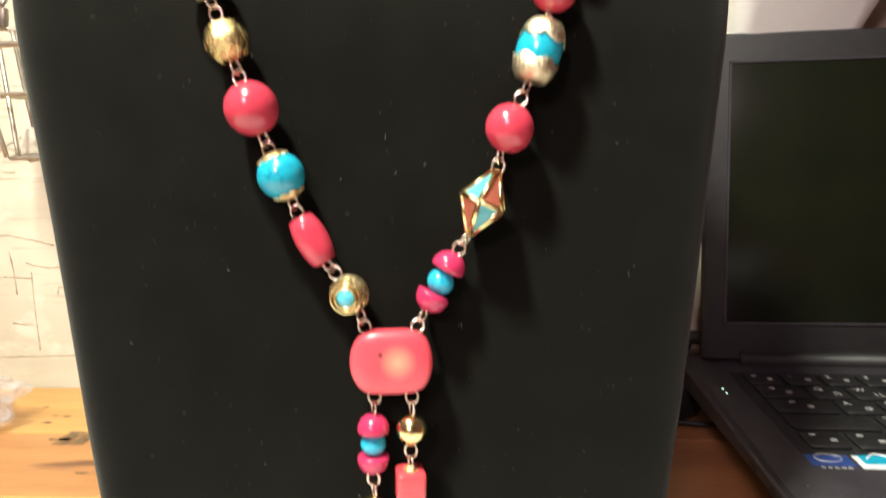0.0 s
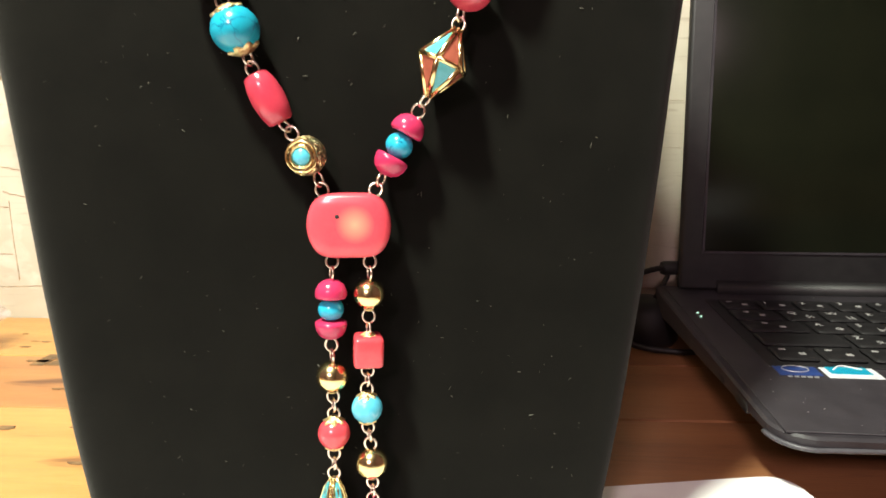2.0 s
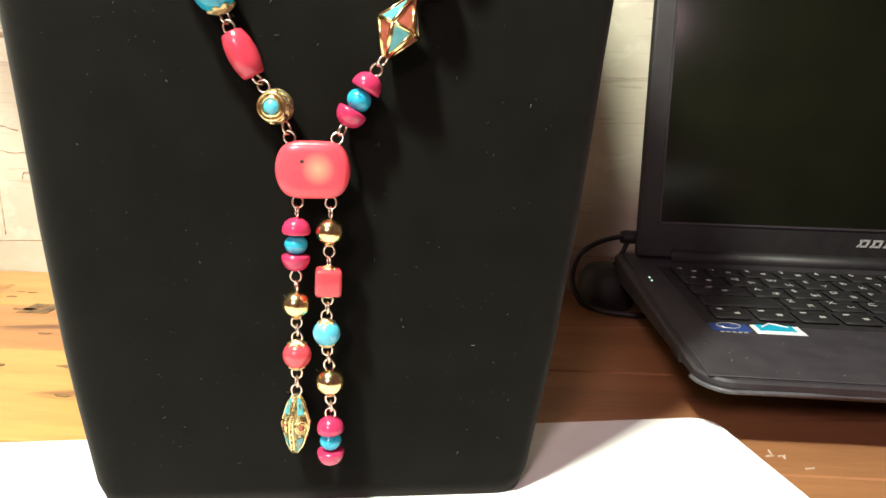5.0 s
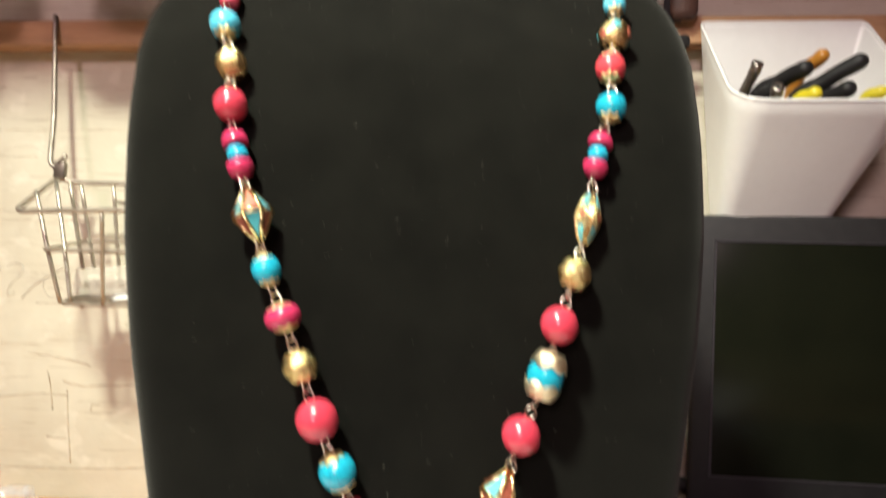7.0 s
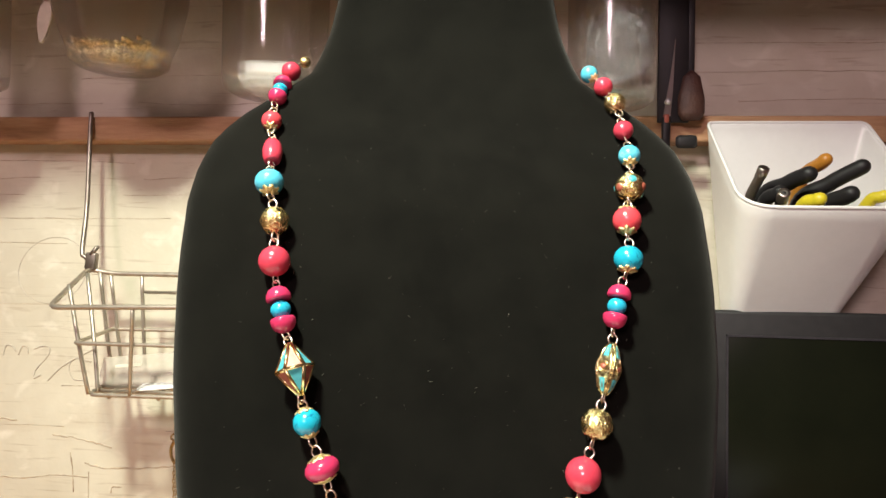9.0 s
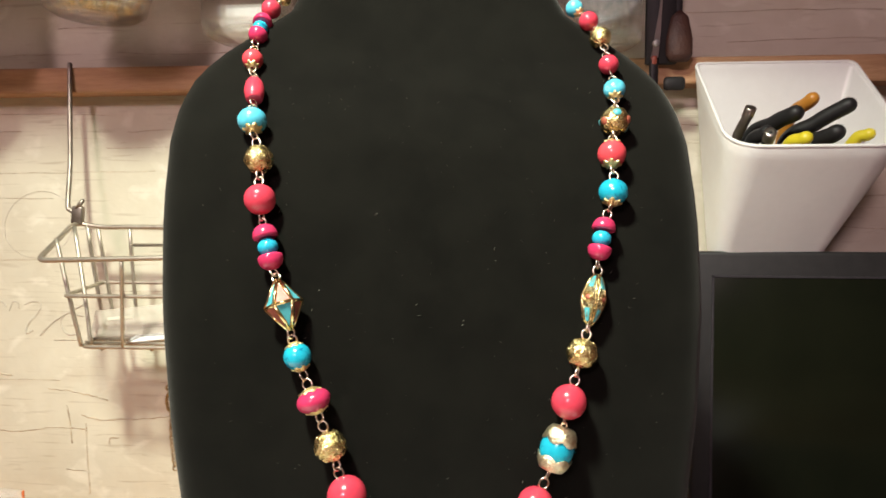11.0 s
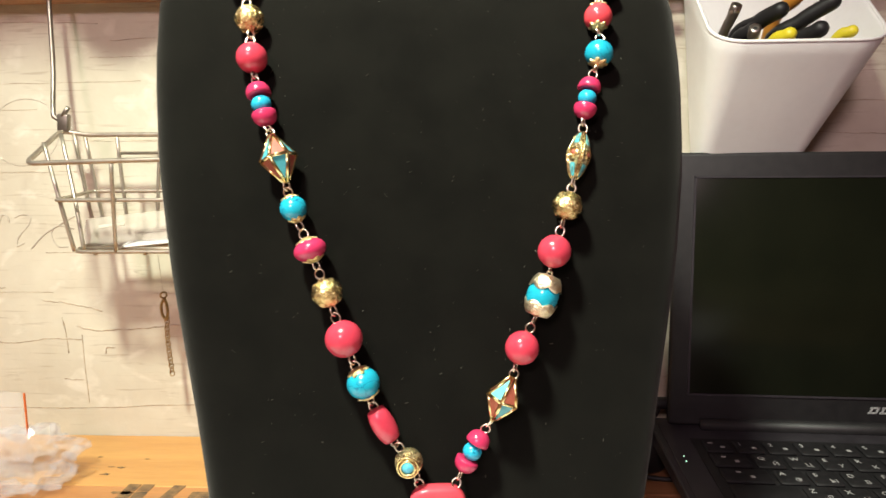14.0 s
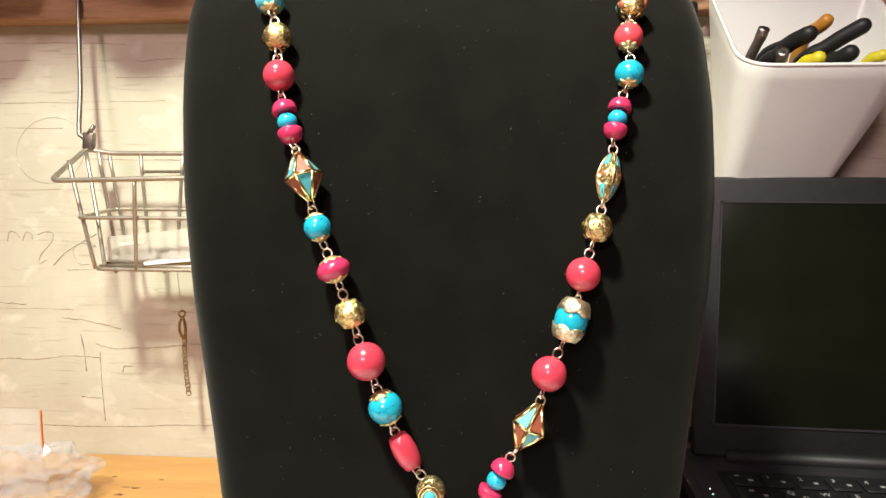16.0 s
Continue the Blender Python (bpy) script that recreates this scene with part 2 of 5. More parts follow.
def wall_finish():
    """Whitewashed boards: cream with tan stains, fine uneven horizontal hairlines."""
    m = material("whitewashed_boards", (0.61, 0.57, 0.465), 0.85, second=(0.49, 0.44, 0.345), scale=9, mix=0.8, bump=0.15, bump_scale=150)
    n, l = m.node_tree.nodes, m.node_tree.links
    b = n["Principled BSDF"]
    src = b.inputs["Base Color"].links[0].from_socket
    tc = n.new("ShaderNodeTexCoord")
    mp = n.new("ShaderNodeMapping")
    mp.inputs["Scale"].default_value = (1.5, 1, 45)
    l.new(tc.outputs["Object"], mp.inputs[0])
    k = n.new("ShaderNodeTexNoise")
    k.inputs["Scale"].default_value, k.inputs["Detail"].default_value, k.inputs["Distortion"].default_value = 2.0, 4, 0.4
    l.new(mp.outputs[0], k.inputs["Vector"])
    w = n.new("ShaderNodeMath")
    w.operation = "PINGPONG"
    w.inputs[1].default_value = 0.06
    l.new(k.outputs[0], w.inputs[0])
    r = n.new("ShaderNodeMapRange")
    r.inputs[1].default_value, r.inputs[2].default_value, r.inputs[3].default_value, r.inputs[4].default_value = 0.0, 0.006, 0.45, 0.0
    l.new(w.outputs[0], r.inputs[0])
    gate = n.new("ShaderNodeTexNoise")
    gate.inputs["Scale"].default_value = 14
    l.new(tc.outputs["Object"], gate.inputs["Vector"])
    g = n.new("ShaderNodeMapRange")
    g.inputs[1].default_value, g.inputs[2].default_value = 0.5, 0.62
    l.new(gate.outputs[0], g.inputs[0])
    mul = n.new("ShaderNodeMath")
    mul.operation = "MULTIPLY"
    l.new(r.outputs[0], mul.inputs[0])
    l.new(g.outputs[0], mul.inputs[1])
    mx = n.new("ShaderNodeMix")
    mx.data_type = "RGBA"
    mx.inputs[7].default_value = (0.30, 0.24, 0.17, 1)
    l.new(mul.outputs[0], mx.inputs[0])
    l.new(src, mx.inputs[6])
    out = mx.outputs[2]
    for sc, lo, hi, amount, tone in (((9, 1, 120), 0.60, 0.68, 0.40, (0.30, 0.23, 0.16)), ((14, 1, 22), 0.56, 0.70, 0.55, (0.74, 0.70, 0.60)), ((5, 1, 9), 0.56, 0.72, 0.35, (0.42, 0.34, 0.25))):
        mp2 = n.new("ShaderNodeMapping")
        mp2.inputs["Scale"].default_value = sc
        l.new(tc.outputs["Object"], mp2.inputs[0])
        q = n.new("ShaderNodeTexNoise")
        q.inputs["Scale"].default_value, q.inputs["Detail"].default_value, q.inputs["Distortion"].default_value = 2.4, 7, 0.5
        l.new(mp2.outputs[0], q.inputs["Vector"])
        rr = n.new("ShaderNodeMapRange")
        rr.inputs[1].default_value, rr.inputs[2].default_value, rr.inputs[4].default_value = lo, hi, amount
        l.new(q.outputs[0], rr.inputs[0])
        m2 = n.new("ShaderNodeMix")
        m2.data_type = "RGBA"
        m2.inputs[7].default_value = (*tone, 1)
        l.new(rr.outputs[0], m2.inputs[0])
        l.new(out, m2.inputs[6])
        out = m2.outputs[2]
    l.new(out, b.inputs["Base Color"])
    return m


WALL = wall_finish()

# ---- mesh helpers ----


def part(name, bm, mat, parent=None, label="", smooth=True, recalc=True):
    """Link a bmesh as one mesh object, under a thing or a part."""
    if recalc:
        bmesh.ops.recalc_face_normals(bm, faces=bm.faces)
    me = bpy.data.meshes.new(name)
    bm.to_mesh(me)
    bm.free()
    if smooth:
        me.shade_smooth()
    me.materials.append(mat)
    ob = new(name, me)
    if parent is not None:
        ob.parent = parent
    if label:
        tagged(ob, label)
    return ob


def thing(name, label, category, place=(0, 0, 0), rz=0.0, group="", kind=""):
    ob = new(name)
    ob.empty_display_size = 0.01
    ob.matrix_world = pose(*place, 0, 0, rz)
    return tagged(ob, label, category, group, kind)


def box(size, centre=(0, 0, 0), bevel=0.0, seg=2, bm=None, m=None):
    bm = bm or bmesh.new()
    mat = Matrix.Translation(centre) @ Matrix.Diagonal((*size, 1))
    if m is not None:
        mat = m @ mat
    r = bmesh.ops.create_cube(bm, size=1, matrix=mat)
    if bevel:
        es = list({e for v in r["verts"] for e in v.link_edges})
        bmesh.ops.bevel(bm, geom=es, offset=bevel, segments=seg, profile=0.5, affect="EDGES")
    return bm


def lathe(profile, n=24, bm=None, m=None, squash=1.0):
    """Turn (radius, height) pairs round z."""
    bm = bm or bmesh.new()
    m = m or Matrix()
    rings = []
    for r, z in profile:
        if r < 1e-6:
            rings.append([bm.verts.new(m @ Vector((0, 0, z)))])
        else:
            rings.append([bm.verts.new(m @ Vector((r * math.cos(2 * math.pi * k / n), squash * r * math.sin(2 * math.pi * k / n), z))) for k in range(n)])
    for a, b in zip(rings, rings[1:]):
        for k in range(n):
            k2 = (k + 1) % n
            if len(a) == 1 and len(b) == 1:
                continue
            if len(a) == 1:
                bm.faces.new((a[0], b[k], b[k2]))
            elif len(b) == 1:
                bm.faces.new((a[k], b[0], a[k2]))
            else:
                bm.faces.new((a[k], b[k], b[k2], a[k2]))
    return bm


def tube(points, r, n=8, bm=None, closed=False):
    """A round wire along points."""
    bm = bm or bmesh.new()
    pts = [Vector(p) for p in points]
    if closed:
        pts = pts + [pts[0]]
    up, rings = None, []
    for i, p in enumerate(pts):
        a, b = pts[max(i - 1, 0)], pts[min(i + 1, len(pts) - 1)]
        if closed and i in (0, len(pts) - 1):
            a, b = pts[-2], pts[1]
        d = (b - a).normalized()
        if up is None:
            up = d.orthogonal().normalized()
        up = (up - d * up.dot(d)).normalized()
        side = d.cross(up)
        rr = r[i] if isinstance(r, (list, tuple)) else r
        rings.append([bm.verts.new(p + rr * (math.cos(2 * math.pi * k / n) * up + math.sin(2 * math.pi * k / n) * side)) for k in range(n)])
    for a, b in zip(rings, rings[1:]):
        for k in range(n):
            bm.faces.new((a[k], a[(k + 1) % n], b[(k + 1) % n], b[k]))
    if not closed:
        bm.faces.new(rings[0][::-1])
        bm.faces.new(rings[-1])
    return bm


def ring_points(centre, radius, axis_u, axis_v, n=14, stretch=1.0):
    c, u, v = Vector(centre), Vector(axis_u).normalized(), Vector(axis_v).normalized()
    return [c + radius * (stretch * math.cos(2 * math.pi * k / n) * u + math.sin(2 * math.pi * k / n) * v) for k in range(n)]


def smooth_line(points, steps=6):
    """Catmull-Rom curve through a few points."""
    p = [Vector(q) for q in points]
    p = [2 * p[0] - p[1]] + p + [2 * p[-1] - p[-2]]
    out = []
    for i in range(1, len(p) - 2):
        for s in range(steps):
            t = s / steps
            out.append(0.5 * (2 * p[i] + (p[i + 1] - p[i - 1]) * t + (2 * p[i - 1] - 5 * p[i] + 4 * p[i + 1] - p[i + 2]) * t * t + (3 * p[i] - p[i - 1] - 3 * p[i + 1] + p[i + 2]) * t ** 3))
    return out + [p[-2]]


# ---- structure: table, wall, room ----
table = tagged(part("table_top", box((2.2, 1.1, 0.03), (0.0, 0.43 - 0.55, -0.021), 0.002), TABLE, smooth=False), "varnished amber and red-brown wooden worktop against the wall", "table", kind="structure")
wall = tagged(part("wall_north", box((3.6, 0.1, 3.3), (0, 0.48, 0.95), 0), WALL, smooth=False), "whitewashed board wall with cracks and faded script", "wall", kind="structure")
# Unseen shell added round the worktop; its mauve tints the bounced light.
for nm, size, centre in (("wall_south", (3.6, 0.1, 3.3), (0, -2.45, 0.95)), ("wall_east", (0.1, 2.83, 3.3), (1.85, -0.985, 0.95)), ("wall_west", (0.1, 2.83, 3.3), (-1.85, -0.985, 0.95))):
    tagged(part(nm, box(size, centre), BOUNCE, smooth=False), "unseen mauve wall added to close the room and bounce pink light", "wall", kind="structure")
tagged(part("ceiling", box((3.8, 3.1, 0.1), (0, -0.985, 2.65)), BOUNCE, smooth=False), "unseen mauve ceiling added to close the room and bounce pink light", "ceiling", kind="structure")
tagged(part("floor", box((3.8, 3.1, 0.1), (0, -0.985, -0.76)), TABLE, smooth=False), "brown wooden floor under the worktop", "floor", kind="structure")



def boards():
    """Long boards laid along the wall, butted end to end, with fine open joints."""
    rnd = random.Random(5)
    y = 0.4296
    row = 0
    while y > -0.66:
        wide = (0.078, 0.070, 0.086, 0.074)[row % 4]
        seam = (0.015, -0.020, 0.035, 0.0)[row % 4]
        ends = [-1.098, -0.62 + rnd.uniform(-0.1, 0.1), seam, 0.60 + rnd.uniform(-0.1, 0.1), 1.098]
        for k, (a, b) in enumerate(zip(ends, ends[1:])):
            # Right-hand boards are redder wood; RUSSET also holds some of the shade there.
            kind = (AMBER if row % 4 in (0, 2) else TOFFEE) if k < 2 else RUSSET
            bm = box((b - a - 0.0008, wide - 0.0007, 0.006), (0, 0, -0.003 + rnd.uniform(-0.00015, 0)), 0.0006, 1)
            ob = part("board", bm, kind, table, smooth=False)
            ob.matrix_world = pose((a + b) / 2, y - wide / 2, 0)
        y -= wide
        row += 1


boards()

# ---- bust ----
YAW = 8.0
BUST = pose(0.0025, 0.1605, 0.0042, 0, 0, YAW)


def keyed(rows, z):
    """Smooth interpolation in (z, value) rows."""
    if z <= rows[0][0]:
        return rows[0][1]
    for (a, va), (b, vb) in zip(rows, rows[1:]):
        if z <= b:
            t = (z - a) / (b - a)
            return va + (vb - va) * t
    return rows[-1][1]


HALF = ((0.0, 0.0620), (0.045, 0.0687), (0.08, 0.0727), (0.125, 0.0768), (0.18, 0.0833), (0.21, 0.0864), (0.24, 0.0884), (0.258, 0.0887), (0.270, 0.0878), (0.280, 0.0852), (0.290, 0.0785), (0.300, 0.0655), (0.310, 0.0525), (0.318, 0.0490), (0.327, 0.0462), (0.34, 0.0435), (0.352, 0.0415), (0.359, 0.0380), (0.364, 0.0290), (0.367, 0.0180))
FACE = ((0.0, 0.001), (0.03, 0.0), (0.12, 0.0), (0.17, 0.002), (0.20, 0.007), (0.23, 0.016), (0.26, 0.0285), (0.275, 0.0385), (0.29, 0.0485), (0.31, 0.0575), (0.33, 0.063), (0.37, 0.066))


def bust_depth(x, z):
    """Depth of the velvet behind the front plane, in the bust's own frame."""
    w = keyed(HALF, z)
    u = min(abs(x) / w, 1.0)
    return keyed(FACE, z) + 0.006 * u ** 26


def sway(z):
    """The foot stands slightly off the centre line."""
    return 0.0014 * max(0.0, 1 - z / 0.11)


def make_bust():
    bust = thing("jewellery_bust", "black velvet necklace display bust standing on white paper", "bust", (0, 0, 0))
    bust.matrix_world = BUST
    bm = bmesh.new()
    nz, nu = 64, 40
    rows = []
    for i in range(nz + 1):
        z = 0.367 * i / nz
        w = keyed(HALF, z)
        inset = 0.0
        if i == 0:
            inset = 0.0009
        ring = []
        for k in range(nu + 1):
            a = math.pi * k / nu
            u = -math.cos(a)
            u = math.copysign(abs(u) ** 0.6, u)
            y = keyed(FACE, z) + 0.006 * abs(u) ** 26 + inset
            ring.append(bm.verts.new((u * (w - inset) - sway(z), y, z)))
        for k in range(1, 12):
            a = math.pi * k / 12
            ring.append(bm.verts.new((math.cos(a) * (w - inset) - sway(z), keyed(FACE, z) + 0.006 + 0.030 * math.sin(a), z)))
        rows.append(ring)
    n = len(rows[0])
    for a, b in zip(rows, rows[1:]):
        for k in range(n):
            bm.faces.new((a[k], a[(k + 1) % n], b[(k + 1) % n], b[k]))
    bm.faces.new(rows[0][::-1])
    bm.faces.new(rows[-1])
    part("velvet_form", bm, VELVET, bust)
    rnd = random.Random(4)
    lint = bmesh.new()
    for _ in range(420):
        z = rnd.uniform(0.012, 0.29)
        x = rnd.uniform(-0.85, 0.85) * keyed(HALF, z)
        s = rnd.uniform(0.00006, 0.00016)
        length = rnd.choice((1.0, 1.2, 2.2, 3.5)) * s
        d = Vector((rnd.uniform(-1, 1), 0, rnd.uniform(-1, 1))).normalized() * length
        c = Vector((x, bust_depth(x, z) - 0.0002, z))
        tube([c - d, c + Vector((0, -0.0002, 0)), c + d], s * 0.45, 4, lint)
    tagged(part("lint", lint, LINT, bust, "pale lint specks on the velvet"), kind="stuff")
    return bust


make_bust()

# ---- necklace ----
necklace = thing("bead_necklace", "long pink, turquoise and gold bead necklace with two tassel strands", "necklace")


def on_bust(x, z, lift):
    """A world place over the velvet at world x and height z, lifted towards the viewer."""
    inv = BUST.inverted()
    y = 0.16
    for _ in range(6):
        lx = (inv @ Vector((x, y, z)))[0]
        ly = bust_depth(lx, z - 0.0042) - lift
        p = inv @ Vector((x, y, z))
        y += (ly - p[1]) / math.cos(radians(YAW))
    return Vector((x, y, z))


def along(centre, axis, spin=0.0):
    """A pose whose z runs along axis and whose -y faces the viewer."""
    z = Vector(axis).normalized()
    y = Vector((0, 1, 0))
    x = y.cross(z).normalized()
    y = z.cross(x)
    m = Matrix((x, y, z)).transposed().to_4x4()
    return Matrix.Translation(centre) @ m @ pose(0, 0, 0, 0, 0, spin)


def ball_profile(r, h, n=12, power=1.0):
    return [(r * max(math.sin(math.pi * k / n), 0) ** power, -h * math.cos(math.pi * k / n)) for k in range(n + 1)]


def place(ob, m):
    ob.matrix_world = m
    return ob


def petal_cap(parent, z, r, up, mat, petals=7):
    """A scalloped bead cap hugging a bead end, one pressed skin with a beaded rim."""
    bm = bmesh.new()
    n = petals * 6
    rings = []
    for q, dz, wave in ((0.22, 0.0006, 0.0), (0.55, 0.0004, 0.0), (0.85, -0.0001, 0.06), (1.08, -0.0005, 0.16), (1.10, -0.0010, 0.16), (0.85, -0.0009, 0.06)):
        ring = []
        for k in range(n):
            a = 2 * math.pi * k / n
            rr = r * (q + wave * math.cos(petals * a))
            ring.append(bm.verts.new((rr * math.cos(a), rr * math.sin(a), z + up * dz)))
        rings.append(ring)
    for a, b in zip(rings, rings[1:]):
        for k in range(n):
            bm.faces.new((a[k], a[(k + 1) % n], b[(k + 1) % n], b[k]))
    return part("bead_cap", bm, mat, parent, "scalloped gold bead cap")


def deep_cup(parent, r, h, up, petals=6):
    """A deep gold cup whose edge is cut into rounded petals."""
    bm = bmesh.new()
    n = petals * 8
    rings = []
    for q, dz, wave in ((0.22, 1.03, 0.0), (0.70, 0.97, 0.0), (0.90, 0.74, 0.03), (1.03, 0.38, 0.18), (1.0, 0.36, 0.18), (0.84, 0.70, 0.03)):
        rings.append([bm.verts.new((r * q * math.cos(2 * math.pi * k / n), r * q * math.sin(2 * math.pi * k / n), up * h * (dz - wave * abs(math.cos(petals * math.pi * k / n)) + wave * 0.5))) for k in range(n)])
    for a, b in zip(rings, rings[1:]):
        for k in range(n):
            bm.faces.new((a[k], a[(k + 1) % n], b[(k + 1) % n], b[k]))
    return part("bead_cap", bm, PALEGOLD, parent, "deep pale gold cup bead cap with petals")


def bead_ball(name, r, h, mat, m, label="", squash=1.0):
    return place(part(name, lathe(ball_profile(r, h, 16), 28, squash=squash), mat, necklace, label), m)


def bead_filigree(r, m, mat=None):
    """An openwork gold ball with raised scrolls and dots."""
    ob = place(part("gold_filigree_bead", lathe(ball_profile(r, r * 0.98, 14), 24), mat or FILIGREE, necklace, "antique gold filigree bead"), m)
    bm = bmesh.new()
    for k in range(7):
        for t in (-0.80, 0.0, 0.80):
            if t and k > 4:
                continue
            a = 2 * math.pi * (k + (0.5 if t > 0 else 0)) / (5 if t else 7) - math.pi / 2
            d = Vector((math.cos(a) * math.cos(t), math.sin(a) * math.cos(t), math.sin(t)))
            u = d.orthogonal()
            tube(ring_points(d * r * 0.942, r * 0.24, u, d.cross(u), 12), r * 0.04, 6, bm, True)
            lathe(ball_profile(r * 0.075, r * 0.075, 6), 8, bm, Matrix.Translation(d * r * 0.95))
    part("scrollwork", bm, GOLD, ob)
    return ob


def bead_stack(c, axis, r, mats=(PINK, SPACER, PINK)):
    """Two domed pink beads with a round turquoise bead between them."""
    a = Vector(axis).normalized()
    dome = [(0, -0.02 * r), (0.75 * r, 0.0), (0.96 * r, 0.06 * r), (r, 0.22 * r), (0.94 * r, 0.56 * r), (0.78 * r, 0.88 * r), (0.46 * r, 1.12 * r), (0, 1.20 * r)]
    for s, nm in ((1, "pink_dome_bead"), (-1, "pink_dome_bead")):
        m = along(c + a * s * 0.70 * r, a * s)
        place(part(nm, lathe(dome, 28), mats[0], necklace, "glossy magenta half-dome bead"), m)
    place(part("turquoise_spacer_bead", lathe(ball_profile(0.80 * r, 0.74 * r, 14), 24), mats[1], necklace, "small turquoise bead"), along(c, a))


def bead_facet(m, r, h, sides, waist, seed):
    """A faceted bead of inlaid teal and terracotta plates between raised gold ridges."""
    prof = [(0.14 * r, -h), (r * waist, -h * 0.02), (0.14 * r, h)]
    core = part("gold_core", lathe(prof, sides), GOLD, necklace, "gold-framed bead inlaid with teal and terracotta", smooth=False)
    core.name = "inlaid_bicone_bead"
    place(core, m)
    def pt(k, r_, z):
        a = 2 * math.pi * (k + seed) / sides
        return Vector((r_ * math.cos(a), r_ * math.sin(a), z))
    for k in range(sides):
        for z in (-1, 1):
            a, b, t = pt(k, r * waist, 0), pt(k + 1, r * waist, 0), (pt(k, 0.14 * r, z * h) + pt(k + 1, 0.14 * r, z * h)) / 2
            c = (a + b + t) / 3
            out = (b - a).cross(t - a).normalized()
            if out.dot(c) < 0:
                out = -out
            bm = bmesh.new()
            lo = [c + (p - c) * 0.86 for p in (a, b, t)]
            vs = [bm.verts.new(p + out * 0.00025 * 1.0) for p in lo]
            vb = [bm.verts.new(p - out * 0.0006) for p in lo]
            bm.faces.new(vs)
            for i in range(3):
                bm.faces.new((vs[i], vs[(i + 1) % 3], vb[(i + 1) % 3], vb[i]))
            part("inlay", bm, (TEAL, BRICK)[(k + (z > 0)) % 2], core, smooth=False)
            part("gold_ridge", tube([a, t], 0.00066, 6), GOLD, core)
        part("gold_ridge", tube([pt(k, r * waist, 0), pt(k + 1, r * waist, 0)], 0.00060, 6), GOLD, core)
    return core


def bead_oval(m, r, h):
    """A long inlaid bead with gold ribs, rings and coloured panels."""
    prof = [(0.22 * r, -h), (0.62 * r, -0.72 * h), (r, -0.15 * h), (r, 0.15 * h), (0.62 * r, 0.72 * h), (0.22 * r, h)]
    ob = place(part("inlaid_long_bead", lathe(prof, 8), ANTIQUE, necklace, "long antique gold bead inlaid with teal and terracotta", smooth=False), m)
    ribs = bmesh.new()
    for k in range(4):
        a = 2 * math.pi * k / 4 - math.pi / 2
        d = Vector((math.cos(a), math.sin(a), 0))
        t = Vector((-math.sin(a), math.cos(a), 0))
        for side in (-1, 1):
            tube([d * rr * 1.0 + t * side * 0.00045 + Vector((0, 0, z)) for rr, z in prof], 0.00028, 6, ribs)
        for j in range(9):
            z = h * (-0.8 + 0.2 * j)
            rr = keyed([(zz, q) for q, zz in prof], z)
            lathe(ball_profile(0.00035, 0.00035, 6), 8, ribs, Matrix.Translation(d * rr * 1.02 + Vector((0, 0, z))))
        b = a + math.pi / 4
        e = Vector((math.cos(b), math.sin(b), 0))
        s = Vector((-math.sin(b), math.cos(b), 0))
        tube(ring_points(e * r * 0.96, 0.30 * r, s, (0, 0, 1.5), 12), 0.00025, 6, ribs, True)
        tube(ring_points(e * r * 0.95, 0.46 * r, s, (0, 0, 1.5), 12), 0.00022, 6, ribs, True)
        disc = lathe([(0.24 * r, 0), (0.20 * r, 0.0003), (0, 0.0004)], 10)
        disc.transform(Matrix((s, Vector((0, 0, 1)), e)).transposed().to_4x4())
        disc.transform(Matrix.Translation(e * r * 0.955))
        part("inlay", disc, BRICK, ob)
        for z0 in (-1, 1):
            bm = bmesh.new()
            rows = []
            for rr, z in ((0.36 * r, 0.90 * h), (0.56 * r, 0.72 * h), (0.80 * r, 0.42 * h)):
                wv = 0.30 * rr
                rows.append([bm.verts.new(e * rr * 1.0 + s * q * wv + Vector((0, 0, z0 * z)) + e * 0.0001) for q in (-1, 1)])
            for p, q in zip(rows, rows[1:]):
                bm.faces.new((p[0], p[1], q[1], q[0]))
            g = bmesh.ops.extrude_face_region(bm, geom=bm.faces[:])
            bmesh.ops.translate(bm, verts=[v for v in g["geom"] if isinstance(v, bmesh.types.BMVert)], vec=-e * 0.0006)
            part("inlay", bm, TEAL, ob, smooth=False)
    part("gold_ribs", ribs, GOLD, ob)
    return ob


def bead_round(kind, c, axis, r, h, mat, label, caps=""):
    m = along(c, axis, -14 if kind == "square" else 0)
    nm = kind
    if kind == "barrel":
        prof = [(0, -h), (0.62 * r, -h), (0.76 * r, -0.93 * h), (0.93 * r, -0.5 * h), (r, 0), (0.93 * r, 0.5 * h), (0.76 * r, 0.93 * h), (0.62 * r, h), (0, h)]
        ob = place(part("coral_barrel_bead", lathe(prof, 28), mat, necklace, label), m)
    elif kind == "square":
        ob = place(part("coral_square_bead", box((2 * r, 2 * r, 2 * h), (0, 0, 0), 0.16 * r * 2, 4), mat, necklace, label), m)
    else:
        ob = bead_ball(nm, r, h, mat, m, label)
    for s in caps:
        seat = 1.06 if kind == "square" else 0.97
        if s == "t":
            petal_cap(ob, h * seat, r * 0.56, 1, CAPGOLD)
        if s == "b":
            petal_cap(ob, -h * seat, r * 0.56, -1, CAPGOLD)
        if s in "TB":
            deep_cup(ob, r, h, 1 if s == "T" else -1)
    return ob


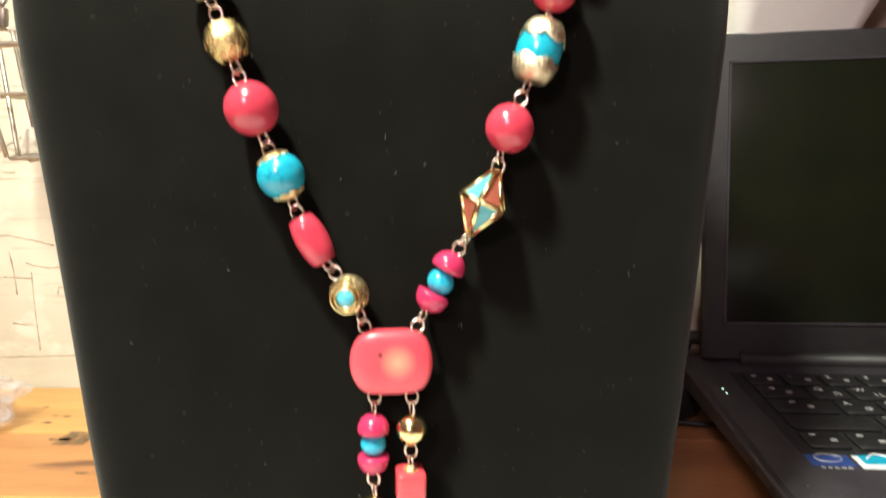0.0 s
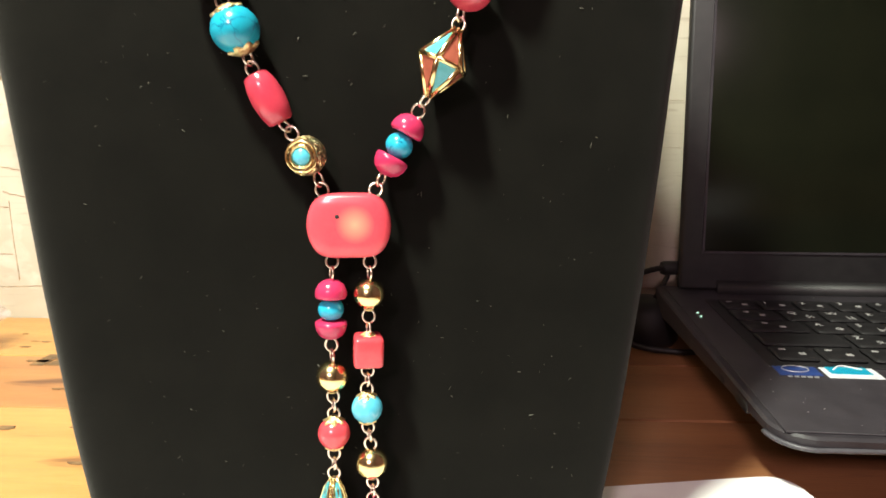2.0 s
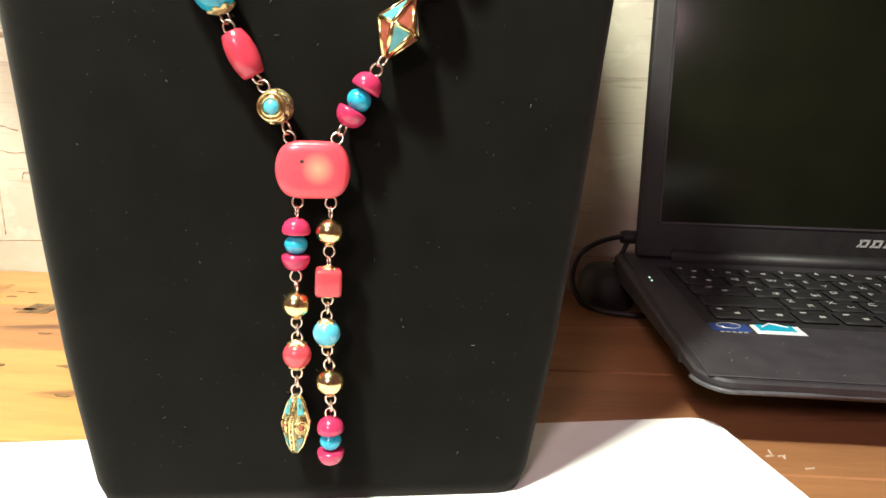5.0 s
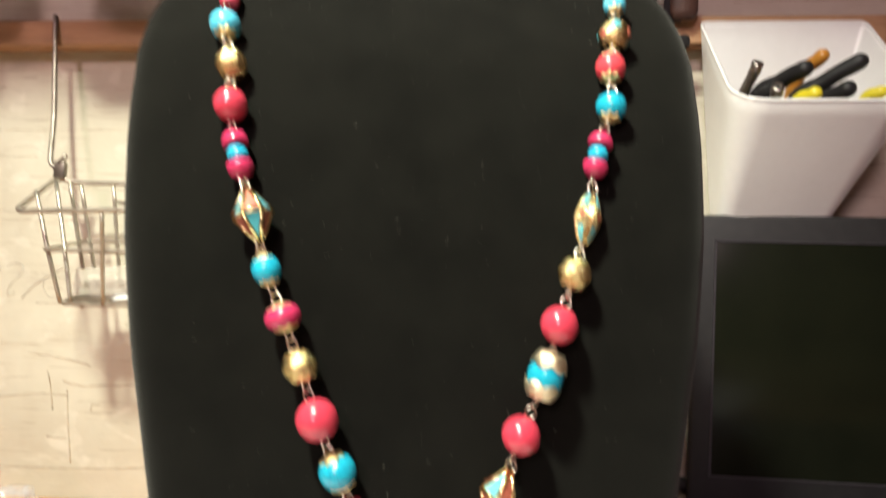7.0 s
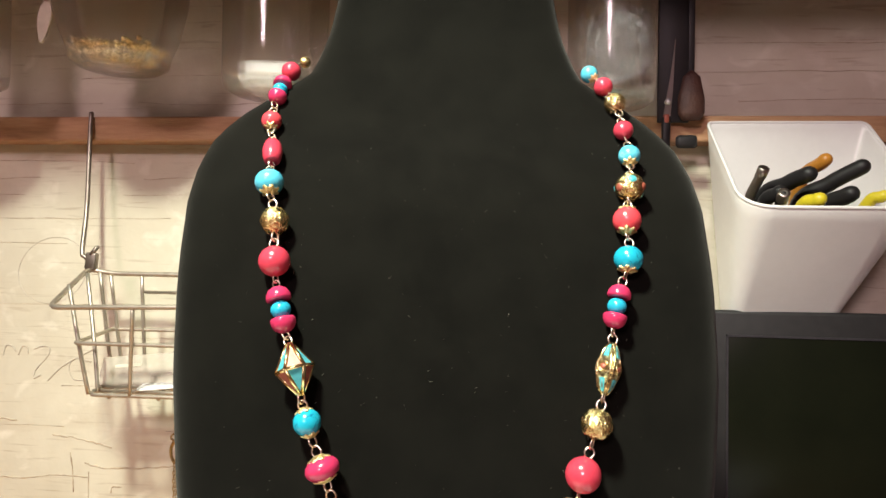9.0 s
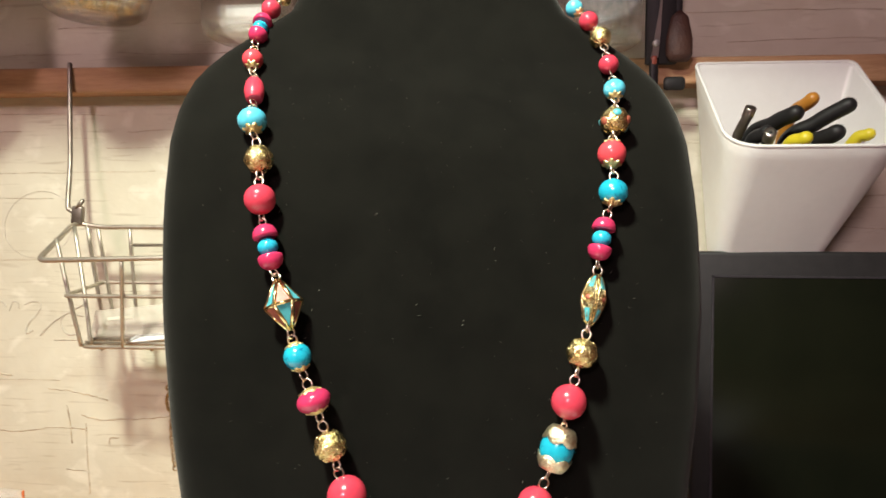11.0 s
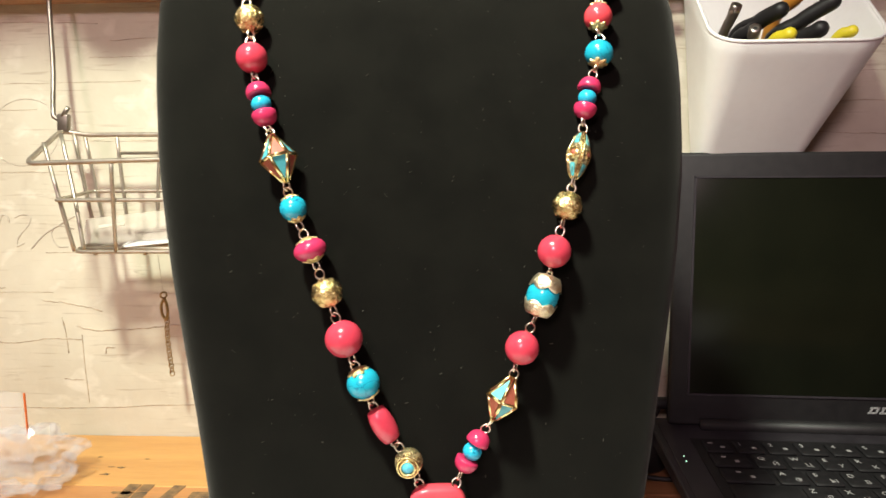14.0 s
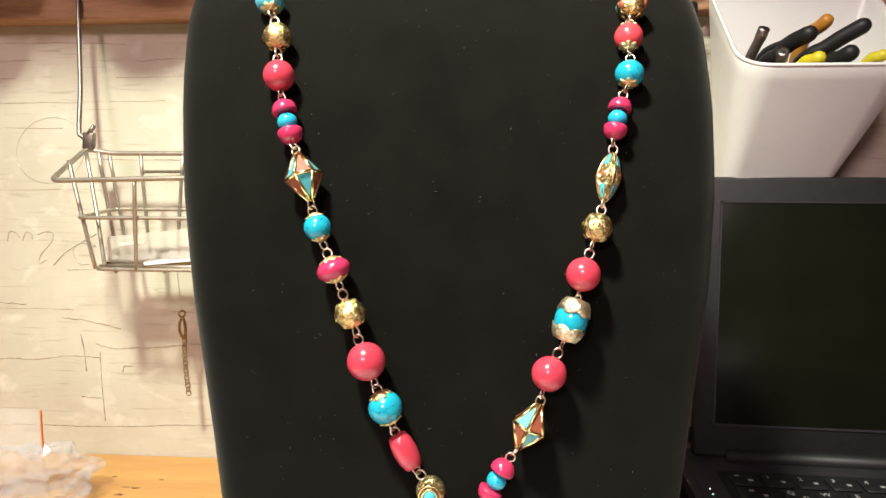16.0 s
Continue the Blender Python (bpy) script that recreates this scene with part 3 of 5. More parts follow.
def links(a, b):
    """Two eye loops joined between bead ends a and b."""
    d = b - a
    n = d.length
    if n < 0.0012:
        return
    u = d.normalized()
    side = u.cross(Vector((0, 1, 0))).normalized()
    back = u.cross(side)
    loops = 2 if n < 0.0062 else 3
    r = min(0.0014, n / (loops * 1.55))
    bm = bmesh.new()
    for k in range(loops):
        c = a + d * ((k + 0.5) / loops)
        v = (side if k % 2 == 0 else (side * 0.45 + back * 0.9)).normalized()
        tube(ring_points(c, r, u, v, 14, 1.15), 0.00034, 6, bm, True)
    tube([a - u * 0.001, a + d * 0.5 / loops - u * r], 0.0003, 6, bm)
    tube([b + u * 0.001, b - d * 0.5 / loops + u * r], 0.0003, 6, bm)
    part("link", bm, WIRE, necklace)


def strand(rows, start=None, hang=None):
    """String rows of (kind, x, z, radius, half length) beads and join them with links."""
    pts = []
    for kind, x, z, r, h, *deep in rows:
        p = Vector((x, deep[0], z)) if deep else on_bust(x, z, r + 0.0006)
        if hang is not None:
            p = Vector((x, hang, z))
        pts.append(p)
    last = start
    for i, (kind, x, z, r, h, *deep) in enumerate(rows):
        c = pts[i]
        a = pts[i - 1] if i else (start or c * 2 - pts[1])
        b = pts[i + 1] if i + 1 < len(pts) else c * 2 - a
        axis = (b - a).normalized()
        if kind == "stack":
            bead_stack(c, axis, r)
        elif kind == "bicone":
            bead_facet(along(c, axis, 20), r, h, 6, 1.0, 0.0)
        elif kind == "oval":
            bead_oval(along(c, axis, 6), r, h)
        elif kind == "filigree":
            bead_filigree(r, along(c, axis, 30))
        elif kind == "flower":
            ob = bead_filigree(r * 0.97, along(c, axis, 0), ANTIQUE)
            tube_bm = tube(ring_points((0, -r * 0.93, 0), r * 0.5, (1, 0, 0), (0, 0, 1), 18), r * 0.09, 6, None, True)
            tube(ring_points((0, -r * 0.88, 0), r * 0.72, (1, 0, 0), (0, 0, 1), 18), r * 0.07, 6, tube_bm, True)
            part("rosette_ring", tube_bm, GOLD, ob)
            eye = lathe([(r * 0.42, 0), (r * 0.34, r * 0.14), (0, r * 0.2)], 16)
            eye.transform(Matrix.Translation((0, -r * 0.88, 0)) @ pose(0, 0, 0, 90, 0, 0))
            part("turquoise_eye", eye, SKY, ob, "round turquoise inset")
        elif kind == "mosaic":
            ob = bead_filigree(r, along(c, axis, 10))
            rnd = random.Random(7)
            for k in range(6):
                ang = 2 * math.pi * k / 6 + 0.3
                t = rnd.uniform(-0.5, 0.5)
                d = Vector((math.cos(ang) * math.cos(t), math.sin(ang) * math.cos(t), math.sin(t)))
                chip = lathe([(r * 0.3, 0), (r * 0.22, r * 0.1), (0, r * 0.12)], 8)
                chip.transform(Matrix.Translation(d * r * 0.97) @ d.to_track_quat("Z", "Y").to_matrix().to_4x4())
                part("inlay", chip, (TEAL, BRICK)[k % 2], ob)
        elif kind == "gold":
            ob = bead_ball("gold_ball_bead", r, h, GOLD, along(c, axis), "polished gold ball bead")
            petal_cap(ob, h * 0.95, r * 0.45, 1, CAPGOLD, 6)
        elif kind == "capblue":
            bead_round("turquoise_bead", c, axis, r, h, BLUE, "turquoise bead held in two gold cups", "TB")
        elif kind == "blue":
            bead_round("turquoise_bead", c, axis, r, h, BLUE, "round turquoise bead with gold caps", "tb")
        elif kind == "blueb":
            bead_round("turquoise_bead", c, axis, r, h, BLUE, "round turquoise bead with gold cap", "b")
        elif kind == "skyb":
            bead_round("pale_turquoise_bead", c, axis, r, h, SKY, "pale turquoise bead with gold cap", "b")
        elif kind == "sky":
            bead_round("pale_turquoise_bead", c, axis, r, h, SKY, "pale turquoise bead with gold caps", "tb")
        elif kind == "red":
            bead_round("coral_round_bead", c, axis, r, h, RED, "glossy coral-red round bead")
        elif kind == "redc":
            bead_round("coral_round_bead", c, axis, r, h, CORAL, "coral-red round bead with gold caps", "tb")
        elif kind == "pink":
            bead_round("magenta_rondelle_bead", c, axis, r, h, PINK, "magenta rondelle bead with gold caps", "tb")
        elif kind == "barrel":
            bead_round("barrel", c, axis, r, h, RED, "coral-red barrel bead")
        elif kind == "square":
            bead_round("square", c, axis, r, h, CORAL, "coral-red square bead with gold caps", "tb")
        reach = 1.88 * r if kind == "stack" else h
        if last is not None:
            links(last, c - axis * reach)
        last = c + axis * reach
    return last


CORAL_C = Vector((0.0031, 0.1545, 0.1007))
LEFT = (
    ("flower", -0.0059, 0.1160, 0.0046, 0.0046), ("barrel", -0.0137, 0.1283, 0.0038, 0.0057), ("blue", -0.0195, 0.1424, 0.0052, 0.0050),
    ("red", -0.0250, 0.1567, 0.0058, 0.0058), ("filigree", -0.0300, 0.1709, 0.0047, 0.0047), ("pink", -0.0349, 0.1840, 0.0051, 0.0036),
    ("blue", -0.0402, 0.1964, 0.0041, 0.0041), ("bicone", -0.0446, 0.2115, 0.0054, 0.0077), ("stack", -0.0510, 0.2283, 0.0039, 0.0039),
    ("red", -0.0546, 0.2428, 0.0049, 0.0049), ("filigree", -0.0566, 0.2556, 0.0046, 0.0046), ("skyb", -0.0606, 0.2684, 0.0047, 0.0043),
    ("barrel", -0.0626, 0.2795, 0.0034, 0.0046, 0.1860), ("redc", -0.0662, 0.2919, 0.0036, 0.0036, 0.1950), ("stack", -0.0664, 0.3050, 0.0035, 0.0035, 0.2040),
    ("red", -0.0646, 0.3138, 0.0036, 0.0036, 0.2110), ("filigree", -0.0608, 0.3186, 0.0022, 0.0022, 0.2160))
RIGHT = (
    ("stack", 0.0142, 0.1181, 0.0039, 0.0039), ("bicone", 0.0239, 0.1357, 0.0054, 0.0077), ("red", 0.0299, 0.1519, 0.0054, 0.0054),
    ("capblue", 0.0364, 0.1684, 0.0051, 0.0066), ("red", 0.0400, 0.1821, 0.0053, 0.0053), ("filigree", 0.0442, 0.1962, 0.0047, 0.0047),
    ("oval", 0.0482, 0.2118, 0.0036, 0.0080), ("stack", 0.0516, 0.2303, 0.0038, 0.0038), ("blueb", 0.0560, 0.2451, 0.0047, 0.0044),
    ("redc", 0.0564, 0.2578, 0.0047, 0.0047), ("mosaic", 0.0583, 0.2693, 0.0049, 0.0044), ("skyb", 0.0596, 0.2812, 0.0038, 0.0038, 0.2030),
    ("red", 0.0589, 0.2915, 0.0036, 0.0036, 0.2110), ("filigree", 0.0570, 0.3030, 0.0040, 0.0040, 0.2184), ("red", 0.0532, 0.3101, 0.0036, 0.0036, 0.2220),
    ("skyb", 0.0484, 0.3160, 0.0033, 0.0033, 0.2260))
strand(LEFT, CORAL_C + Vector((-0.0055, 0, 0.0068)))
strand(RIGHT, CORAL_C + Vector((0.0055, 0, 0.0068)))
TAIL_A = (("stack", -0.0015, 0.0815, 0.0037, 0.0037), ("gold", -0.0017, 0.0655, 0.0037, 0.0037), ("redc", -0.0018, 0.0516, 0.0038, 0.0038), ("oval", -0.0025, 0.0320, 0.0036, 0.0084))
TAIL_B = (("gold", 0.0072, 0.0850, 0.0035, 0.0035), ("square", 0.0067, 0.0719, 0.0034, 0.0036), ("sky", 0.0061, 0.0579, 0.0036, 0.0036),
          ("gold", 0.0069, 0.0442, 0.0038, 0.0038), ("stack", 0.0069, 0.0272, 0.0037, 0.0037))
strand(TAIL_A, CORAL_C + Vector((-0.0040, 0, -0.0068)), hang=0.1540)
strand(TAIL_B, CORAL_C + Vector((0.0045, 0, -0.0068)), hang=0.1543)


def coral_slab():
    """The flat polished slab that joins the strands: flattened top and bottom, round sides, small pit."""
    m = material("polished_coral_slab", (0.74, 0.085, 0.11), 0.24, second=(0.68, 0.065, 0.095), scale=150, mix=0.8, coat=0.3)
    n, l = m.node_tree.nodes, m.node_tree.links
    b = n["Principled BSDF"]
    src = b.inputs["Base Color"].links[0].from_socket
    tc = n.new("ShaderNodeTexCoord")
    mp = n.new("ShaderNodeMapping")
    mp.inputs["Location"].default_value, mp.inputs["Scale"].default_value = (-0.35, 0, -0.10), (230, 0, 230)
    l.new(tc.outputs["Object"], mp.inputs[0])
    g = n.new("ShaderNodeTexGradient")
    g.gradient_type = "SPHERICAL"
    l.new(mp.outputs[0], g.inputs[0])
    mx = n.new("ShaderNodeMix")
    mx.data_type = "RGBA"
    mx.inputs[7].default_value = (0.88, 0.34, 0.22, 1)
    l.new(g.outputs[1] if len(g.outputs) > 1 else g.outputs[0], mx.inputs[0])
    l.new(src, mx.inputs[6])
    l.new(mx.outputs[2], b.inputs["Base Color"])
    bm = bmesh.new()
    rows = []
    for s, y in ((0.60, -0.0030), (0.86, -0.0028), (0.95, -0.0023), (0.985, -0.0014), (1.0, 0.0), (0.97, 0.0018), (0.90, 0.0027)):
        ring = []
        for k in range(40):
            a = 2 * math.pi * k / 40
            cx, cz = math.cos(a), math.sin(a)
            zz = 0.0098 * cz
            zz = math.copysign(0.0073 * (1 - math.exp(-(abs(zz) / 0.0073) ** 4 * 1.6)) ** 0.25, zz)
            ring.append(bm.verts.new((0.0094 * s * math.copysign(abs(cx) ** 1.25, cx), y, s * zz)))
        rows.append(ring)
    for p, q in zip(rows, rows[1:]):
        for k in range(40):
            bm.faces.new((p[k], p[(k + 1) % 40], q[(k + 1) % 40], q[k]))
    bm.faces.new(rows[0])
    bm.faces.new(rows[-1])
    ob = place(part("coral_slab_pendant", bm, m, necklace, "flat polished coral-red slab with a pale spot"), pose(*CORAL_C, 0, 0, 6))
    pit = lathe([(0.0, 0.00012), (0.00040, 0.00010), (0.00055, 0.0)], 10)
    pit.transform(pose(-0.0023, -0.00296, 0.0022, 90, 0, 0))
    part("pit", pit, RUBBER, ob)


coral_slab()

# ---- white paper ----
def paper_sheet():
    bm = bmesh.new()
    c = Vector((0.1375, 0.2290, 0))
    u = Vector((-0.985, -0.172, 0))
    v = Vector((0.20, -0.98, 0)).normalized()
    vs = []
    r = 0.010
    for k in range(7):
        a = k / 6
        p = c + u * r * (1 - a) ** 2 + v * r * a * a
        vs.append(p)
    vs += [c + v * 0.30, c + v * 0.30 + u * 0.42, c + u * 0.42]
    lo = [bm.verts.new((p.x, p.y, 0.0006)) for p in vs]
    hi = [bm.verts.new((p.x, p.y, 0.0042)) for p in vs]
    bm.faces.new(hi)
    bm.faces.new(lo[::-1])
    for k in range(len(vs)):
        bm.faces.new((lo[k], lo[(k + 1) % len(vs)], hi[(k + 1) % len(vs)], hi[k]))
    return tagged(part("paper_pad", bm, PAPER, smooth=False), "pad of blank white paper lying on the worktop", "paper")


paper_sheet()

# ---- laptop ----
def letter(text, size, at, join=None):
    """A flat letter as a bmesh, from the built-in font."""
    cu = bpy.data.curves.new("letter", "FONT")
    cu.body, cu.size, cu.extrude, cu.resolution_u = text, size, 0.0001, 2
    ob = new("letter", cu)
    me = bpy.data.meshes.new_from_object(ob)
    bm = bmesh.new()
    bm.from_mesh(me)
    bmesh.ops.translate(bm, verts=bm.verts, vec=at)
    if join is not None:
        bm.to_mesh(me)
        join.from_mesh(me)
    bpy.data.objects.remove(ob)
    bpy.data.curves.remove(cu)
    bpy.data.meshes.remove(me)
    return bm


def laptop():
    lap = thing("laptop", "open black laptop, screen off, dusty keyboard", "laptop", (0.1262, 0.211, 0.0), -2.5)
    W, D = 0.288, 0.180
    tilt = Matrix.Translation((0, 0, 0.0265)) @ pose(0, 0, 0, 2.6, 0, 0)
    bm = bmesh.new()
    rows = []
    for z, ins in ((-0.0065, 0.0030), (-0.0040, 0.0004), (-0.0008, 0.0), (0.0, 0.0010)):
        ring = []
        for cx, cy, a0 in ((W - 0.010, 0.010, -90), (W - 0.006, D - 0.006, 0), (0.006, D - 0.006, 90), (0.013, 0.013, 180)):
            rr = 0.013 if a0 == 180 else 0.008
            for k in range(13):
                a = radians(a0 + 90 * k / 12)
                zz = z - (0.009 if z < -0.005 and cy > 0.1 else 0)
                ring.append(bm.verts.new((cx + (rr - ins) * math.cos(a), cy + (rr - ins) * math.sin(a), zz)))
        rows.append(ring)
    n = len(rows[0])
    for a, b in zip(rows, rows[1:]):
        for k in range(n):
            bm.faces.new((a[k], a[(k + 1) % n], b[(k + 1) % n], b[k]))
    bm.faces.new(rows[-1])
    bm.faces.new(rows[0][::-1])
    base = part("base", bm, DECK, lap, "dark grey laptop base with rounded edge", smooth=False)
    base.matrix_local = tilt
    lip = [(0.013 + 0.0133 * math.cos(radians(a)), 0.013 + 0.0133 * math.sin(radians(a)), -0.0040) for a in range(185, 271, 8)] + [(x, 0.0013, -0.0040) for x in (0.05, 0.15, W - 0.012)]
    part("front_lip", tube(lip, 0.0009, 6), EDGE, base, "front edge in paler grey than the base")
    specks = bmesh.new()
    srnd = random.Random(21)
    for _ in range(70):
        q = srnd.uniform(0.0001, 0.00024)
        lathe(ball_profile(q, q * 0.7, 4), 6, specks, Matrix.Translation((srnd.uniform(0.008, W - 0.01), srnd.uniform(0.004, 0.066), 0.0008)))
    tagged(part("dust", specks, LEGEND, base, "pale dust specks"), kind="stuff")
    part("palm_rest", box((W - 0.006, D - 0.006, 0.0008), (W / 2, D / 2, 0.0003), 0.0003), DECK, base, "dusty dark palm rest")
    part("keyboard_well", box((0.264, 0.092, 0.0006), (0.1500, 0.1035, 0.0009), 0.0002), KEY, base)
    rnd = random.Random(11)
    pitch = 0.01825
    key_bm = box((0.0155, 0.0150, 0.0016), (0, 0, 0.0008), 0.0012, 2)
    key0 = part("key", key_bm, KEY, base)
    me = key0.data
    first = True
    for row in range(5):
        y = 0.0690 + row * 0.0172
        shift = (0.0, 0.0, 0.009, 0.0045, 0.0)[row]
        x = 0.0220
        k = 0
        widths = {0: (1, 1, 1, 1, 4.6, 1, 1, 1, 1, 1), 1: (2.1,) + (1,) * 10 + (1.7,), 2: (1.6,) + (1,) * 11 + (1.2,), 3: (1.3,) + (1,) * 12, 4: (1,) * 14}[row]
        for wd in widths:
            cx = x + pitch * wd / 2
            if cx + pitch * wd / 2 > 0.284:
                break
            if wd == 1:
                kob = key0 if first else new("key", me)
                kob.parent = base
                kob.matrix_local = pose(cx, y, 0.0012)
                first = False
            else:
                kob = part("key", box((pitch * wd - 0.0028, 0.0150, 0.0016), (0, 0, 0.0008), 0.0012, 2), KEY, base)
                kob.matrix_local = pose(cx, y, 0.0012)
            if wd < 2.0:
                letters = {1: " ZXCVBNM", 2: " ASDFGHJKL", 3: " QWERTYUIOP", 4: " 1234567890", 0: ""}[row]
                glyph = letters[k] if k < len(letters) else " "
                if glyph != " ":
                    b2 = letter(glyph, 0.0052, (-0.0055, 0.0008, 0.00165))
                else:
                    b2 = box((0.0026, 0.0012, 0.0002), (-0.0035, 0.0028, 0.0017))
                second = {1: " ЯЧСМИТЬ", 2: " ФЫВАПРОЛД", 3: " ЙЦУКЕНГШЩЗ"}.get(row, "")
                mark = second[k] if k < len(second) else " "
                if mark != " ":
                    letter(mark, 0.0050, (0.0012, -0.0052, 0.00165), b2)
                else:
                    box((0.0024, 0.0022, 0.0002), (0.0028, -0.0020, 0.0017), bm=b2)
                part("key_print", b2, LEGEND, kob, smooth=False)
            k += 1
            x += pitch * wd
    pad = part("touchpad", box((0.092, 0.046, 0.0006), (0.142, 0.036, 0.0009), 0.0003), DECK, base)
    st = part("sticker", box((0.0158, 0.0125, 0.0002), (0.0265, 0.0550, 0.0009)), NAVY, base, "small blue processor sticker", smooth=False)
    part("emblem", tube(ring_points((0.0265, 0.0550, 0.00105), 0.0032, (1, 0, 0), (0, 1, 0), 18, 1.55), 0.0003, 4, None, True), SILVER, st)
    sbar = bmesh.new()
    for k in range(5):
        box((0.0016, 0.0011, 0.0002), (0.0217 + 0.0024 * k, 0.0473, 0.0010), bm=sbar)
    part("print_bars", sbar, SILVER, st, smooth=False)
    st2 = part("sticker", box((0.0200, 0.0145, 0.0002), (0.0460, 0.0545, 0.0009)), WHITEST, base, "white and cyan energy rating sticker", smooth=False)
    part("emblem", box((0.0150, 0.0092, 0.0002), (0.0458, 0.0555, 0.0011)), CYAN, st2, smooth=False)
    part("swoosh", tube(smooth_line([(0.0402, 0.0545, 0.0012), (0.045, 0.0588, 0.0012), (0.0515, 0.0555, 0.0012)]), 0.0004, 4), WHITEST, st2)
    for k, yy in enumerate((0.1205, 0.1265)):
        led = lathe([(0.0005, 0), (0.0004, 0.0003), (0, 0.0004)], 8)
        led.transform(Matrix.Translation((0.0085, yy, 0.0007)))
        part("status_light", led, LEDM, base)
    ports = bmesh.new()
    box((0.002, 0.013, 0.004), (0.0008, 0.035, -0.0042), 0.0003, bm=ports)
    box((0.002, 0.011, 0.003), (0.0008, 0.060, -0.0045), 0.0003, bm=ports)
    part("side_port", ports, BLACKPL, base, "dark card slot")
    # screen half
    lid = part("lid", box((0.286, 0.0065, 0.178), (0.143, 0.00325, 0.089), 0.0022, 3), BLACKPL, lap, "black screen lid with matt bezel")
    lid.matrix_local = pose(0.0090, 0.167, 0.0355, -2.0, 0, 0)
    inner = lid
    part("screen", box((0.249, 0.0008, 0.1400), (0.1370, -0.00005, 0.0920), 0.0002), SCREEN, inner, "switched-off glossy black screen")
    rim = bmesh.new()
    for a, b in (((0.0120, 0.0214), (0.0120, 0.1626)), ((0.0120, 0.1626), (0.2620, 0.1626)), ((0.2620, 0.1626), (0.2620, 0.0214)), ((0.0120, 0.0214), (0.2620, 0.0214))):
        box((abs(b[0] - a[0]) + 0.0012, 0.0012, abs(b[1] - a[1]) + 0.0012), ((a[0] + b[0]) / 2, -0.0004, (a[1] + b[1]) / 2), bm=rim)
    part("screen_rim", rim, DECK, inner, smooth=False)
    logo = bmesh.new()
    for k in range(4):
        x = 0.1250 + 0.0072 * k
        for zz, ln in ((0.0152, 0.0056), (0.0118, 0.0056)):
            box((ln, 0.0005, 0.0011), (x + 0.0028, -0.0003, zz), bm=logo)
        box((0.0012, 0.0005, 0.0045), (x + 0.0012, -0.0003, 0.0135), bm=logo)
        box((0.0012, 0.0005, 0.0045), (x + 0.0050, -0.0003, 0.0135), bm=logo)
    for v in logo.verts:
        v.co.x += 0.45 * (v.co.z - 0.0135)
    part("emblem", logo, SILVER, inner, "silver maker's mark", smooth=False)
    hinge = bmesh.new()
    tube([(0.02, -0.001, 0.001), (0.268, -0.001, 0.001)], 0.0048, 12, hinge)
    part("hinge_bar", hinge, BLACKPL, lid)
    for fx, fy, top in ((0.05, 0.065, 0.0225), (0.255, 0.065, 0.0225), (0.03, 0.155, 0.0175), (0.255, 0.155, 0.0175)):
        f = lathe([(0.0, 0), (0.009, 0), (0.0095, 0.001), (0.008, top), (0, top)], 16)
        f.transform(Matrix.Translation((fx, fy, 0)))
        part("rubber_foot", f, RUBBER, lap)
    return lap


laptop()


def power_plug():
    ob = thing("power_cable", "black power cable with round plug beside the laptop", "cable", (0.130, 0.395, 0))
    bm = lathe([(0, 0), (0.016, 0), (0.018, 0.003), (0.017, 0.020), (0.012, 0.026), (0, 0.027)], 20)
    part("plug_body", bm, RUBBER, ob)
    pts = smooth_line([(0.004, 0, 0.025), (0.010, -0.004, 0.044), (-0.006, -0.008, 0.043), (-0.020, -0.012, 0.034), (-0.024, -0.018, 0.018), (-0.015, -0.024, 0.006), (0.006, -0.028, 0.003), (0.030, -0.03, 0.003), (0.07, -0.04, 0.003)], 6)
    part("cord", tube(pts, 0.0016, 8), RUBBER, ob)
    part("connector", lathe([(0, 0), (0.0035, 0), (0.0042, 0.002), (0.0042, 0.010), (0.003, 0.012), (0, 0.012)], 12, m=pose(0.006, -0.003, 0.045, 0, 90, 0)), RUBBER, ob)


power_plug()

# ---- wall rail, shelf ----
rail = tagged(part("trim_rail", box((2.2, 0.018, 0.0175), (0, 0.4205, 0.3298), 0.0016), RAILWOOD, smooth=False), "rough orange-brown wooden rail fixed along the wall", "rail", kind="structure")
# Out of view; both depths are set so its shade lands right on the wall.
shelf = tagged(part("trim_shelf", box((1.1, 0.180, 0.02), (0.545, 0.3400, 0.4700), 0.001, bm=box((1.105, 0.209, 0.02), (-0.5575, 0.3255, 0.4700), 0.001)), SHELFWOOD, smooth=False), "dark stained wooden shelf above the jars", "shelf", kind="structure")


def rounded(points, radius, steps=5):
    """A closed loop through corner points, each corner bent round like wire."""
    out = []
    p = [Vector(q) for q in points]
    for k, c in enumerate(p):
        u, v = p[k - 1] - c, p[(k + 1) % len(p)] - c
        d = min(radius, 0.45 * u.length, 0.45 * v.length)
        a, b = c + u.normalized() * d, c + v.normalized() * d
        for i in range(steps + 1):
            t = i / steps
            out.append(a * (1 - t) ** 2 + c * 2 * t * (1 - t) + b * t * t)
    return out


